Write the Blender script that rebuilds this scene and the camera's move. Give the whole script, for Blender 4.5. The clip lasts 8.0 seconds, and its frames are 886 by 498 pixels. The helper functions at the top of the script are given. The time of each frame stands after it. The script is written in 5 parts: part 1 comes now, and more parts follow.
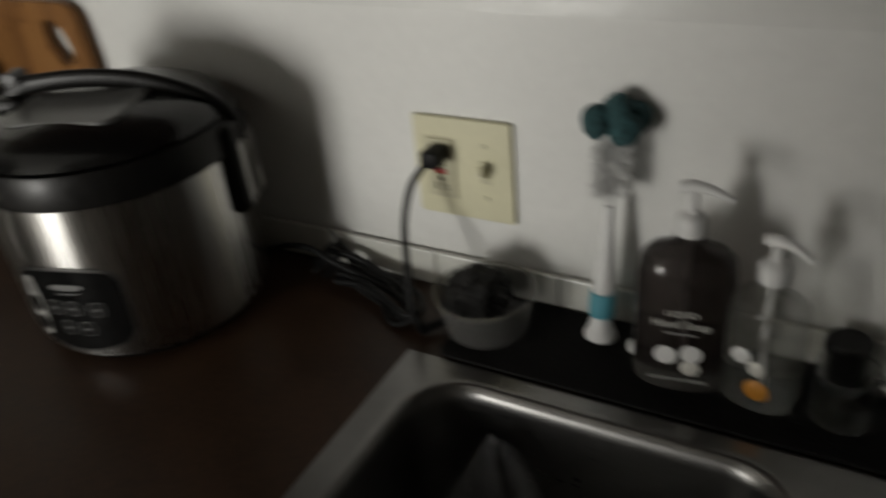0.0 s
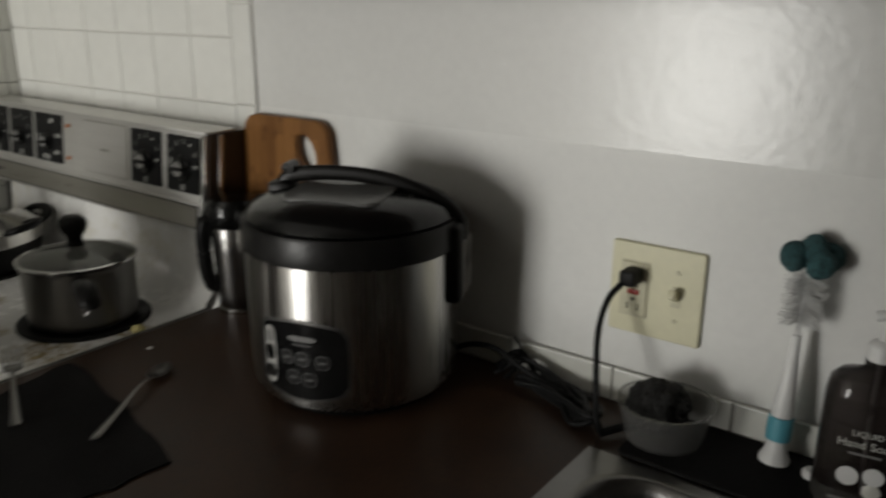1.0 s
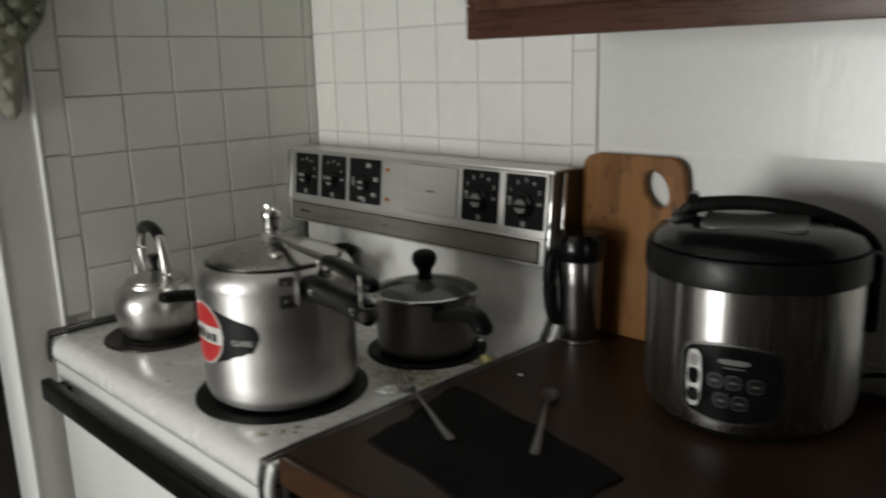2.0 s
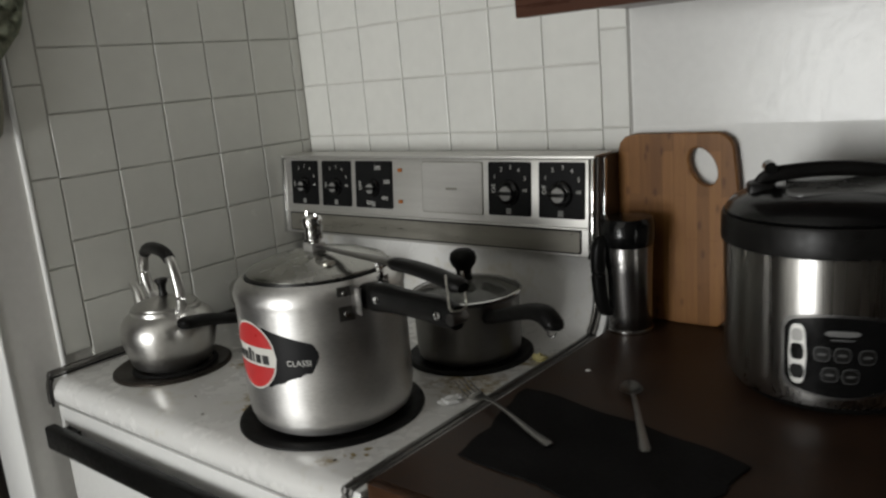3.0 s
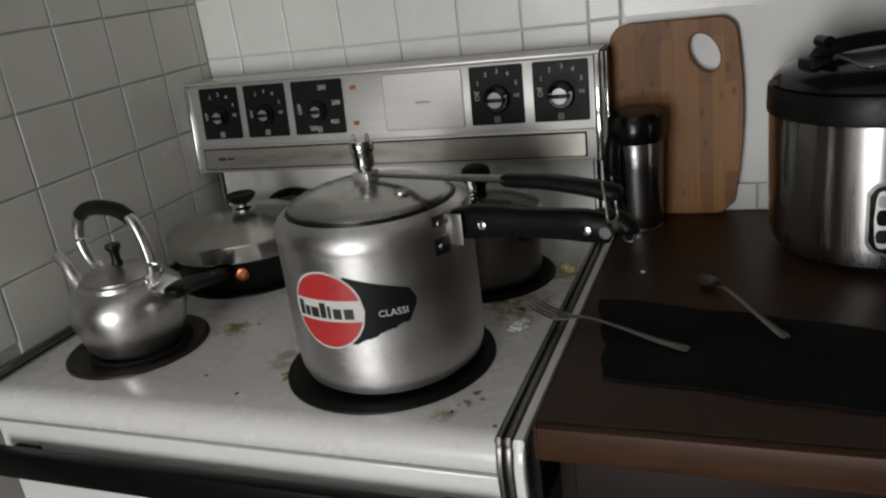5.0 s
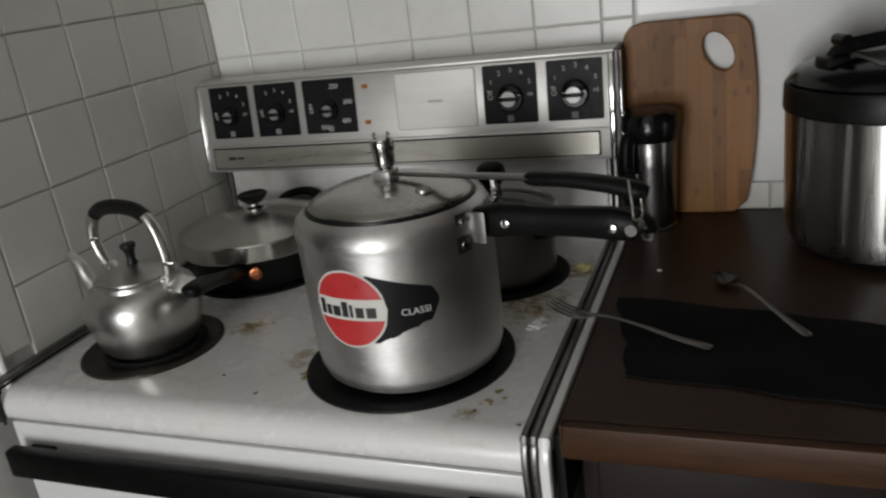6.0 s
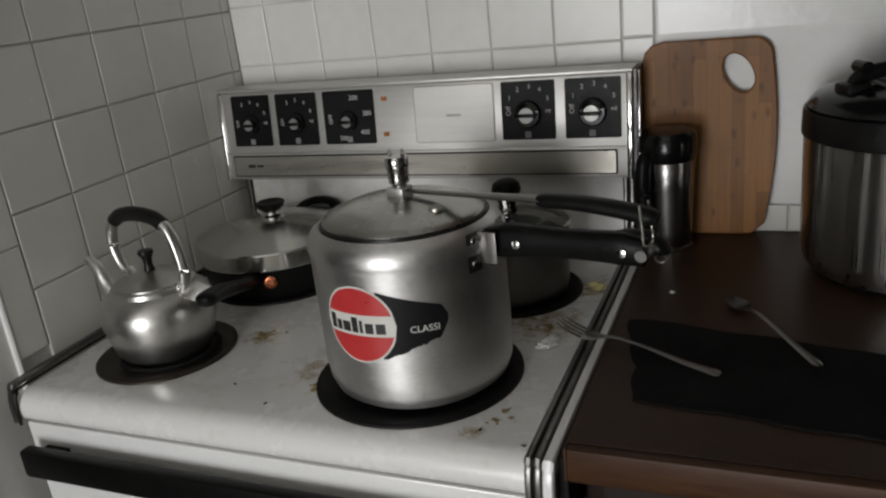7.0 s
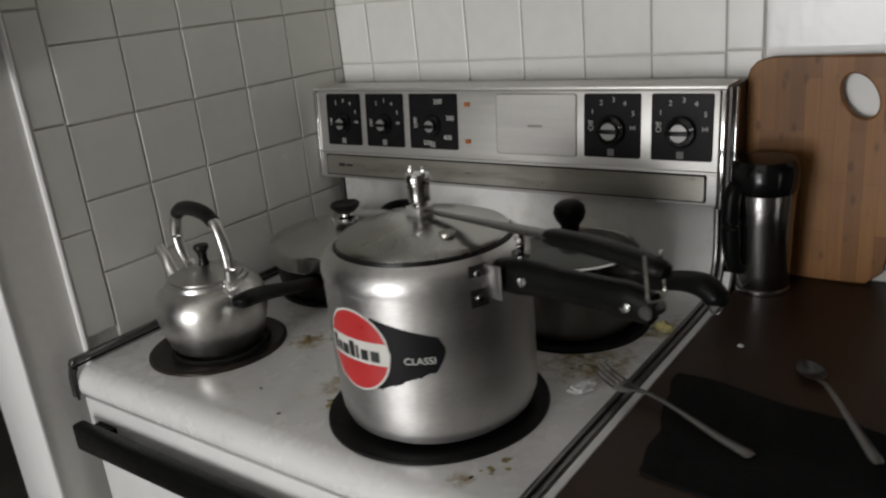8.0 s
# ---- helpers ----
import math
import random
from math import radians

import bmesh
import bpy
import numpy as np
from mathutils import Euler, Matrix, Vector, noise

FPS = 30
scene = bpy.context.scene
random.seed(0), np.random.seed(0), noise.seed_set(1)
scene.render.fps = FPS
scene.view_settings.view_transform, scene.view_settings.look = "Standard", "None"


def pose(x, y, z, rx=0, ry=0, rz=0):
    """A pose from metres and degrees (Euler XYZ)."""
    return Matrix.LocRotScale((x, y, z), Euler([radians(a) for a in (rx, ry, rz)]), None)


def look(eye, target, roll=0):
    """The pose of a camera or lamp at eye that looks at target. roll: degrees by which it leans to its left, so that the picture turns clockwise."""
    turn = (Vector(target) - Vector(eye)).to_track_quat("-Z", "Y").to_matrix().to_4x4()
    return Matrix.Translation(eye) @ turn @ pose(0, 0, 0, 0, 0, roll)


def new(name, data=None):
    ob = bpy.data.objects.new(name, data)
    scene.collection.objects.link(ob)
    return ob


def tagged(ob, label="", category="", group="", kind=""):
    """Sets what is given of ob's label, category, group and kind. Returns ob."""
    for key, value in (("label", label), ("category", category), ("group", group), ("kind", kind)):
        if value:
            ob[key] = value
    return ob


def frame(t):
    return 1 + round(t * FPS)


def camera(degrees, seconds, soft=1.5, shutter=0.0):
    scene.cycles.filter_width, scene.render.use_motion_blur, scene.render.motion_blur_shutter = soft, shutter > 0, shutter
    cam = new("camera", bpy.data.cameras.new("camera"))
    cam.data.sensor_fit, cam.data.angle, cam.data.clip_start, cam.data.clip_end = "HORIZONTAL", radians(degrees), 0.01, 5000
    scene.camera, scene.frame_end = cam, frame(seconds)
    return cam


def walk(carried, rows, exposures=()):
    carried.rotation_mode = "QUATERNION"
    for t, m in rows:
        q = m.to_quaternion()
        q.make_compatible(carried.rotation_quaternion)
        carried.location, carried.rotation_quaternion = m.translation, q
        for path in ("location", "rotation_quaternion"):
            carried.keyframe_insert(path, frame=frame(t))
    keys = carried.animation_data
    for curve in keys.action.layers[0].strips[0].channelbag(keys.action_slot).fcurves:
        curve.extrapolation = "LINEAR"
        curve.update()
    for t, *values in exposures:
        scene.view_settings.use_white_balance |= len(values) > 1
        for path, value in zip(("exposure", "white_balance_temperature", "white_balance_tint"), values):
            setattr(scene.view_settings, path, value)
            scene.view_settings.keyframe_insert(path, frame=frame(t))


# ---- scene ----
cam = camera(57.9, 8.0, 2.25, 0.6)
PATH = [
    (0, (1.857, -0.672, 1.433), (0.966, 0.789, 0.398), -6.1),
    (0.5, (1.802, -0.794, 1.377), (0.707, 0.727, 0.681), -1.4),
    (0.8, (1.824, -0.834, 1.389), (0.707, 0.702, 0.764), -1.2),
    (1, (1.823, -0.867, 1.397), (0.67, 0.656, 0.802), 0.2),
    (1.3, (1.787, -0.96, 1.384), (0.518, 0.471, 0.799), -1.1),
    (1.5, (1.72, -1.03, 1.384), (0.415, 0.379, 0.825), 0.8),
    (1.8, (1.613, -1.106, 1.376), (0.244, 0.271, 0.896), -0.9),
    (2, (1.568, -1.152, 1.376), (0.186, 0.221, 0.922), -1.6),
    (2.2, (1.531, -1.19, 1.382), (0.163, 0.199, 0.936), -0.6),
    (3.3, (1.29, -1.218, 1.344), (0.06, 0.294, 0.895), -6.2),
    (3.5, (1.211, -1.202, 1.352), (-0.114, 0.201, 0.826), -6.4),
    (3.7, (1.171, -1.198, 1.356), (-0.081, 0.27, 0.831), -6.3),
    (4, (1.115, -1.223, 1.346), (0.06, 0.361, 0.733), -4.8),
    (4.2, (1.07, -1.259, 1.345), (0.113, 0.373, 0.696), -6.8),
    (4.5, (1.031, -1.291, 1.345), (0.189, 0.398, 0.684), -7.7),
    (5.8, (0.955, -1.328, 1.369), (0.272, 0.422, 0.683), -7.8),
    (6, (0.959, -1.326, 1.354), (0.244, 0.414, 0.676), -7.7),
    (6.5, (0.96, -1.335, 1.353), (0.204, 0.398, 0.7), -7.1),
    (7, (0.971, -1.321, 1.37), (0.207, 0.404, 0.706), -6.6),
    (7.2, (0.976, -1.298, 1.363), (0.113, 0.389, 0.722), -6.8),
    (7.5, (1.0, -1.256, 1.362), (0.018, 0.368, 0.732), -6.5),
    (7.8, (1.051, -1.2, 1.359), (-0.04, 0.352, 0.726), -5.6),
    (8, (1.097, -1.168, 1.367), (-0.059, 0.334, 0.727), -6.0),
]
walk(cam, [(t, look(eye, target, roll)) for t, eye, target, roll in PATH], exposures=((0.0, 0.12, 6780, 10), (1.0, -0.02, 6700, 10), (2.0, -0.06, 6520, 10), (3.5, -0.15, 6430, 11), (4.4, -0.32, 6370, 13), (6.9, -0.32, 6370, 13), (8.0, -0.18, 6410, 13)))

# ---- world and light ----
world = bpy.data.worlds.new("world")
scene.world = world
world.use_nodes = True
wn = world.node_tree.nodes
sky = wn.new("ShaderNodeTexSky")
sky.sky_type, sky.sun_disc = "NISHITA", False
sky.sun_elevation, sky.sun_rotation = radians(35), radians(60)
world.node_tree.links.new(sky.outputs[0], wn["Background"].inputs[0])
wn["Background"].inputs[1].default_value = 0.08

WIN_X0, WIN_X1, WIN_Z0, WIN_Z1, ROOM_S = -0.05, 0.85, 0.40, 1.62, -3.5
lamp = bpy.data.lights.new("window_daylight", "AREA")
lamp.shape, lamp.size, lamp.size_y = "RECTANGLE", WIN_X1 - WIN_X0, WIN_Z1 - WIN_Z0
lamp.energy, lamp.color = 58.0, (0.985, 0.988, 0.968)
lamp_ob = new("window_daylight", lamp)
lamp_ob.matrix_world = look(((WIN_X0 + WIN_X1) / 2, ROOM_S - 0.05, (WIN_Z0 + WIN_Z1) / 2), (0.7, 0.0, 1.05))
scene.view_settings.exposure = 0.0


# ---- materials ----
def pm(name, color, rough=0.5, metal=0.0, vary=0.12, scale=6.0, fine=60.0, bump=0.05, dist=0.002, stretch=(1, 1, 1), color2=None, coat=0.0, rvary=0.12, spec=0.5, noise_mix=0.5):
    m = bpy.data.materials.new(name)
    m.use_nodes = True
    nt = m.node_tree
    b = nt.nodes["Principled BSDF"]
    L = nt.links.new
    tc = nt.nodes.new("ShaderNodeTexCoord")
    mp = nt.nodes.new("ShaderNodeMapping")
    mp.inputs["Scale"].default_value = stretch
    info = nt.nodes.new("ShaderNodeObjectInfo")
    add = nt.nodes.new("ShaderNodeVectorMath")
    add.operation = "ADD"
    L(tc.outputs["Object"], add.inputs[0])
    off = nt.nodes.new("ShaderNodeMath")
    off.operation = "MULTIPLY"
    off.inputs[1].default_value = 17.0
    L(info.outputs["Random"], off.inputs[0])
    L(off.outputs[0], add.inputs[1])
    L(add.outputs[0], mp.inputs[0])
    big = nt.nodes.new("ShaderNodeTexNoise")
    big.inputs["Scale"].default_value, big.inputs["Detail"].default_value = scale, 5
    sm = nt.nodes.new("ShaderNodeTexNoise")
    sm.inputs["Scale"].default_value, sm.inputs["Detail"].default_value = fine, 6
    L(mp.outputs[0], big.inputs["Vector"])
    L(mp.outputs[0], sm.inputs["Vector"])
    mixf = nt.nodes.new("ShaderNodeMix")
    mixf.inputs["Factor"].default_value = noise_mix
    L(big.outputs["Fac"], mixf.inputs["A"])
    L(sm.outputs["Fac"], mixf.inputs["B"])
    ramp = nt.nodes.new("ShaderNodeValToRGB")
    ramp.color_ramp.elements[0].position, ramp.color_ramp.elements[1].position = 0.35, 0.65
    c2 = color2 or tuple(c * (1 - 2 * vary) for c in color)
    ramp.color_ramp.elements[0].color = (*c2, 1)
    ramp.color_ramp.elements[1].color = (*color, 1)
    L(mixf.outputs["Result"], ramp.inputs[0])
    L(ramp.outputs[0], b.inputs["Base Color"])
    mr = nt.nodes.new("ShaderNodeMapRange")
    mr.inputs["To Min"].default_value, mr.inputs["To Max"].default_value = max(0.03, rough - rvary), min(1, rough + rvary)
    mr.inputs["From Min"].default_value, mr.inputs["From Max"].default_value = 0.3, 0.7
    L(mixf.outputs["Result"], mr.inputs["Value"])
    L(mr.outputs[0], b.inputs["Roughness"])
    b.inputs["Metallic"].default_value = metal
    b.inputs["Specular IOR Level"].default_value = spec
    b.inputs["Coat Weight"].default_value = coat
    b.inputs["Coat Roughness"].default_value = 0.12
    if bump:
        bp = nt.nodes.new("ShaderNodeBump")
        bp.inputs["Strength"].default_value, bp.inputs["Distance"].default_value = bump, dist
        L(sm.outputs["Fac"], bp.inputs["Height"])
        L(bp.outputs[0], b.inputs["Normal"])
    return m


def wood(name, c1, c2, rough, axis=0, rings=22.0, knots=0.0):
    """Long-grained wood; axis is the direction of the grain."""
    s = [14.0, 14.0, 14.0]
    s[axis] = 0.9
    m = pm(name, c1, rough, 0, 0, 4.0, rings, 0.08, 0.0006, tuple(s), c2, rvary=0.08)
    if knots:
        nt = m.node_tree
        b = nt.nodes["Principled BSDF"]
        tc = nt.nodes.new("ShaderNodeTexCoord")
        vo = nt.nodes.new("ShaderNodeTexVoronoi")
        vo.inputs["Scale"].default_value = 26
        nt.links.new(tc.outputs["Object"], vo.inputs["Vector"])
        rp = nt.nodes.new("ShaderNodeValToRGB")
        rp.color_ramp.elements[0].position, rp.color_ramp.elements[1].position = 0.0, 0.42
        rp.color_ramp.elements[0].color = (1 - knots, 1 - knots, 1 - knots, 1)
        rp.color_ramp.elements[1].color = (1, 1, 1, 1)
        nt.links.new(vo.outputs["Distance"], rp.inputs[0])
        mx = nt.nodes.new("ShaderNodeMix")
        mx.data_type, mx.blend_type = "RGBA", "MULTIPLY"
        mx.inputs["Factor"].default_value = 0.8
        src = b.inputs["Base Color"].links[0].from_socket
        nt.links.new(src, mx.inputs["A"])
        nt.links.new(rp.outputs[0], mx.inputs["B"])
        nt.links.new(mx.outputs["Result"], b.inputs["Base Color"])
    return m


def glassy(name, color, rough=0.05, ior=1.45, trans=1.0):
    m = pm(name, color, rough, 0, 0.03, 8, 40, 0.02, 0.001, rvary=0.02)
    m.node_tree.nodes["Principled BSDF"].inputs["Transmission Weight"].default_value = trans
    m.node_tree.nodes["Principled BSDF"].inputs["IOR"].default_value = ior
    return m


def brushed(m, amount, rough):
    """Scratches that run round the thing: the shine spreads up and down."""
    nt = m.node_tree
    s = nt.nodes["Principled BSDF"]
    tg = nt.nodes.new("ShaderNodeTangent")
    tg.direction_type, tg.axis = "RADIAL", "Z"
    nt.links.new(tg.outputs[0], s.inputs["Tangent"])
    s.inputs["Anisotropic"].default_value, s.inputs["Anisotropic Rotation"].default_value = amount, 0.25
    mr = [n for n in nt.nodes if n.bl_idname == "ShaderNodeMapRange"][0]
    mr.inputs["To Min"].default_value, mr.inputs["To Max"].default_value = rough * 0.8, rough * 1.2
    return m


M_WALL = pm("smooth_white_paint", (0.74, 0.74, 0.715), 0.45, 0, 0.03, 3, 90, 0.12, 0.0006)
M_GLOSS = pm("bumpy_gloss_paint", (0.74, 0.74, 0.715), 0.25, 0, 0.03, 5, 70, 0.20, 0.0022, rvary=0.03)
M_ROOM = pm("grey_room_paint", (0.74, 0.73, 0.70), 0.8, 0, 0.04, 4, 80, 0.1, 0.001)
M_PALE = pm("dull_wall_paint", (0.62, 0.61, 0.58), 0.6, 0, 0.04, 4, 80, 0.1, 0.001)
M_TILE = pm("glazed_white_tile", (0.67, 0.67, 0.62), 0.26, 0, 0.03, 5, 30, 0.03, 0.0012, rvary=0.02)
# North tiles and grout: painted over, with extra light put into the colour.
M_TILEPAINT_LIT = pm("lit_painted_tile", (0.76, 0.76, 0.72), 0.3, 0, 0.03, 5, 40, 0.05, 0.0008, rvary=0.03)
M_GROUTPAINT_LIT = pm("lit_painted_grout", (0.70, 0.69, 0.65), 0.6, 0, 0.08, 12, 160, 0.2, 0.0008)
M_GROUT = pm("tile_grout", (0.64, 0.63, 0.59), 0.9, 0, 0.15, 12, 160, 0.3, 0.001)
M_TRIM = pm("white_gloss_trim", (0.82, 0.82, 0.80), 0.32, 0, 0.01, 5, 60, 0.0, 0.001, rvary=0.02)
M_FLOOR = pm("vinyl_floor", (0.32, 0.31, 0.28), 0.45, 0, 0.15, 4, 50, 0.08, 0.001)
M_CEIL = pm("ceiling_paint", (0.80, 0.79, 0.76), 0.8, 0, 0.03, 3, 70, 0.1, 0.001)
M_ENAMEL = pm("white_enamel", (0.78, 0.78, 0.76), 0.22, 0, 0.025, 4, 120, 0.015, 0.0004, coat=0.3, rvary=0.06)
M_STEEL = pm("brushed_steel", (0.55, 0.54, 0.52), 0.28, 1, 0.08, 3, 70, 0.06, 0.0003, (1, 1, 26), rvary=0.06)
M_PANEL = pm("satin_aluminium_panel", (0.62, 0.61, 0.58), 0.42, 0.75, 0.06, 6, 90, 0.03, 0.0003, (1, 4, 18), rvary=0.05)
M_STRIP = pm("tarnished_metal_strip", (0.38, 0.365, 0.32), 0.36, 0.85, 0.07, 7, 60, 0.05, 0.0004, (1, 1, 9))
M_ALU = pm("worn_aluminium", (0.74, 0.73, 0.715), 0.36, 1, 0.08, 7, 130, 0.07, 0.0003, (1, 1, 5), rvary=0.06, noise_mix=0.65)
M_ALU_LID = pm("polished_aluminium", (0.44, 0.435, 0.41), 0.27, 1, 0.03, 8, 40, 0.0, 0.0003, rvary=0.02)
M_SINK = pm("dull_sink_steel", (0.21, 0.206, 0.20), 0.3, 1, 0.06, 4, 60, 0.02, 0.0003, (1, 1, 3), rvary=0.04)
M_DULLSTEEL = pm("dull_pan_steel", (0.22, 0.213, 0.205), 0.3, 1, 0.06, 3, 60, 0.03, 0.0003, (1, 1, 20), rvary=0.05)
M_CUTLERY = pm("dull_cutlery_steel", (0.23, 0.224, 0.215), 0.33, 1, 0.12, 8, 90, 0.03, 0.0003, rvary=0.06)
M_CHROME = pm("chrome", (0.68, 0.68, 0.67), 0.12, 1, 0.06, 8, 60, 0.02, 0.0003, rvary=0.06)
M_EDGETRIM = pm("worn_edge_metal", (0.23, 0.222, 0.212), 0.34, 1, 0.2, 14, 90, 0.04, 0.0003, rvary=0.1)
M_COOKER = pm("brushed_stainless", (0.53, 0.52, 0.50), 0.13, 1, 0.06, 1.2, 9, 0.03, 0.0003, (30, 30, 0.6), rvary=0.03)
M_MUG = pm("dark_mug_steel", (0.27, 0.262, 0.255), 0.24, 1, 0.06, 4, 60, 0.02, 0.0002, (12, 12, 1), rvary=0.03)
M_BLACK = pm("black_plastic", (0.008, 0.0075, 0.007), 0.36, 0, 0.15, 8, 120, 0.06, 0.0004, spec=0.22)
M_HANDLE = pm("black_bakelite", (0.006, 0.0058, 0.0055), 0.40, 0, 0.15, 8, 120, 0.05, 0.0004, spec=0.13)
M_BLACK_GL = pm("gloss_black_plastic", (0.006, 0.006, 0.006), 0.18, 0, 0.1, 8, 90, 0.02, 0.0003, spec=0.35)
M_DIAL = pm("black_dial_panel", (0.007, 0.007, 0.0075), 0.42, 0, 0.25, 9, 120, 0.04, 0.0003, spec=0.18)
M_WORDS = pm("pale_print", (0.62, 0.62, 0.58), 0.6, 0, 0.05, 20, 90, 0)
M_DULLWORDS = pm("faded_print", (0.22, 0.22, 0.21), 0.6, 0, 0.05, 20, 90, 0)
M_DARKWORDS = pm("black_print", (0.02, 0.02, 0.02), 0.5, 0, 0.05, 20, 90, 0)
M_KEYRING = pm("grey_key_ring", (0.07, 0.07, 0.068), 0.5, 0, 0.05, 20, 90, 0)
M_MAKER = pm("grey_print", (0.14, 0.14, 0.135), 0.5, 0, 0.05, 20, 90, 0)
M_CHAR = pm("burnt_black_enamel", (0.006, 0.0055, 0.005), 0.55, 0, 0.3, 9, 70, 0.25, 0.0012, rvary=0.12, spec=0.2)
M_COIL = pm("heating_coil", (0.010, 0.0095, 0.009), 0.7, 0, 0.2, 20, 120, 0.2, 0.0006, spec=0.2)
M_DRIP = pm("scorched_drip_pan", (0.055, 0.043, 0.033), 0.4, 0.6, 0.35, 14, 70, 0.15, 0.001)
M_BROWNSIDE = pm("dark_brown_enamel", (0.045, 0.032, 0.024), 0.35, 0, 0.12, 6, 90, 0.05, 0.0004)
M_COUNTER = pm("brown_laminate", (0.048, 0.025, 0.014), 0.42, 0, 0.2, 11, 140, 0.06, 0.0004, color2=(0.024, 0.013, 0.008), rvary=0.08, spec=0.22)
M_BASECAB = wood("dark_base_cabinet", (0.017, 0.0095, 0.0068), (0.010, 0.006, 0.0045), 0.55, 2)
M_EDGE = wood("counter_wood_edge", (0.062, 0.027, 0.011), (0.032, 0.014, 0.0065), 0.42, 0)
M_CAB = wood("dark_cherry_wood", (0.085, 0.036, 0.022), (0.050, 0.022, 0.014), 0.3, 0)
M_CABV = wood("cherry_wood_panel", (0.10, 0.044, 0.026), (0.06, 0.026, 0.016), 0.3, 2)


def bamboo():
    """Laminated bamboo: upright strips of differing tone, with short dark node marks."""
    m = pm("bamboo_board", (0.315, 0.150, 0.047), 0.45, 0, 0.0, 5, 40, 0.06, 0.0004, (40, 40, 1.5), (0.245, 0.108, 0.032), rvary=0.06, spec=0.25)
    nt = m.node_tree
    b = nt.nodes["Principled BSDF"]
    L = nt.links.new
    tc = nt.nodes.new("ShaderNodeTexCoord")
    mp = nt.nodes.new("ShaderNodeMapping")
    mp.inputs["Rotation"].default_value = (radians(90), 0, radians(90))
    L(tc.outputs["Object"], mp.inputs[0])
    br = nt.nodes.new("ShaderNodeTexBrick")
    for k, v in (("Scale", 1.0), ("Brick Width", 0.14), ("Row Height", 0.019), ("Mortar Size", 0.0003), ("Bias", 0.0)):
        br.inputs[k].default_value = v
    br.inputs["Color1"].default_value, br.inputs["Color2"].default_value, br.inputs["Mortar"].default_value = (1, 1, 1, 1), (0.55, 0.50, 0.45, 1), (0.5, 0.45, 0.4, 1)
    sep = nt.nodes.new("ShaderNodeSeparateXYZ")
    com = nt.nodes.new("ShaderNodeCombineXYZ")
    L(tc.outputs["Object"], sep.inputs[0])
    L(sep.outputs["Z"], com.inputs["X"])
    L(sep.outputs["X"], com.inputs["Y"])
    L(com.outputs[0], br.inputs["Vector"])
    sc = nt.nodes.new("ShaderNodeVectorMath")
    sc.operation = "MULTIPLY"
    sc.inputs[1].default_value = (52, 0.0, 24)
    L(tc.outputs["Object"], sc.inputs[0])
    vo = nt.nodes.new("ShaderNodeTexVoronoi")
    vo.inputs["Scale"].default_value = 1.0
    L(sc.outputs[0], vo.inputs["Vector"])
    rp = nt.nodes.new("ShaderNodeValToRGB")
    rp.color_ramp.elements[0].position, rp.color_ramp.elements[1].position = 0.10, 0.24
    rp.color_ramp.elements[0].color, rp.color_ramp.elements[1].color = (0.5, 0.42, 0.36, 1), (1, 1, 1, 1)
    L(vo.outputs["Distance"], rp.inputs[0])
    src = b.inputs["Base Color"].links[0].from_socket
    for extra in (br.outputs["Color"], rp.outputs[0]):
        mx = nt.nodes.new("ShaderNodeMix")
        mx.data_type, mx.blend_type = "RGBA", "MULTIPLY"
        mx.inputs["Factor"].default_value = 0.85
        L(src, mx.inputs["A"])
        L(extra, mx.inputs["B"])
        src = mx.outputs["Result"]
    L(src, b.inputs["Base Color"])
    return m


M_BAMBOO = bamboo()
for m in (M_EDGE, M_BASECAB):
    m.node_tree.nodes["Principled BSDF"].inputs["Specular IOR Level"].default_value = 0.2
M_MAT = pm("black_cloth", (0.017, 0.0165, 0.0165), 0.95, 0, 0.3, 12, 260, 0.6, 0.0015, color2=(0.007, 0.0068, 0.0066), spec=0.08)
M_RED = pm("red_sticker", (0.50, 0.035, 0.035), 0.35, 0, 0.06, 10, 60, 0.02, 0.0003)
M_STICKWHITE = pm("white_sticker", (0.66, 0.65, 0.60), 0.4, 0, 0.05, 12, 60, 0.02, 0.0003)
M_STICKBLACK = pm("black_sticker", (0.008, 0.008, 0.009), 0.4, 0, 0.1, 12, 60, 0.02, 0.0003, spec=0.15)
M_COPPER = pm("copper_rivet", (0.55, 0.19, 0.09), 0.3, 1, 0.1, 20, 90, 0.05, 0.0003)
M_IVORY = pm("ivory_plastic", (0.66, 0.63, 0.44), 0.4, 0, 0.04, 10, 90, 0.03, 0.0003)
M_IVORYDARK = pm("worn_ivory_plastic", (0.56, 0.53, 0.37), 0.4, 0, 0.08, 30, 90, 0.03, 0.0003)
M_REDBTN = pm("red_button", (0.42, 0.03, 0.02), 0.4, 0, 0.05, 20, 90, 0)
M_AMBER = pm("amber_lens", (0.42, 0.13, 0.02), 0.3, 0, 0.1, 20, 90, 0)
M_TEAL = pm("teal_sponge", (0.045, 0.125, 0.133), 0.95, 0, 0.35, 60, 300, 0.8, 0.003)
M_TEALPL = pm("teal_rubber", (0.10, 0.36, 0.44), 0.5, 0, 0.05, 20, 90, 0.02, 0.0003)
M_WHITEPL = pm("white_plastic", (0.76, 0.76, 0.75), 0.4, 0, 0.04, 15, 90, 0.02, 0.0003)
M_SOAP = glassy("brown_soap_bottle", (0.045, 0.034, 0.031), 0.10, 1.36, 0.7)
M_SOAPCLEAR = glassy("clear_soap_bottle", (0.72, 0.74, 0.68), 0.08, 1.35, 0.85)
M_GLASS = glassy("clear_glass", (0.9, 0.92, 0.9), 0.03)
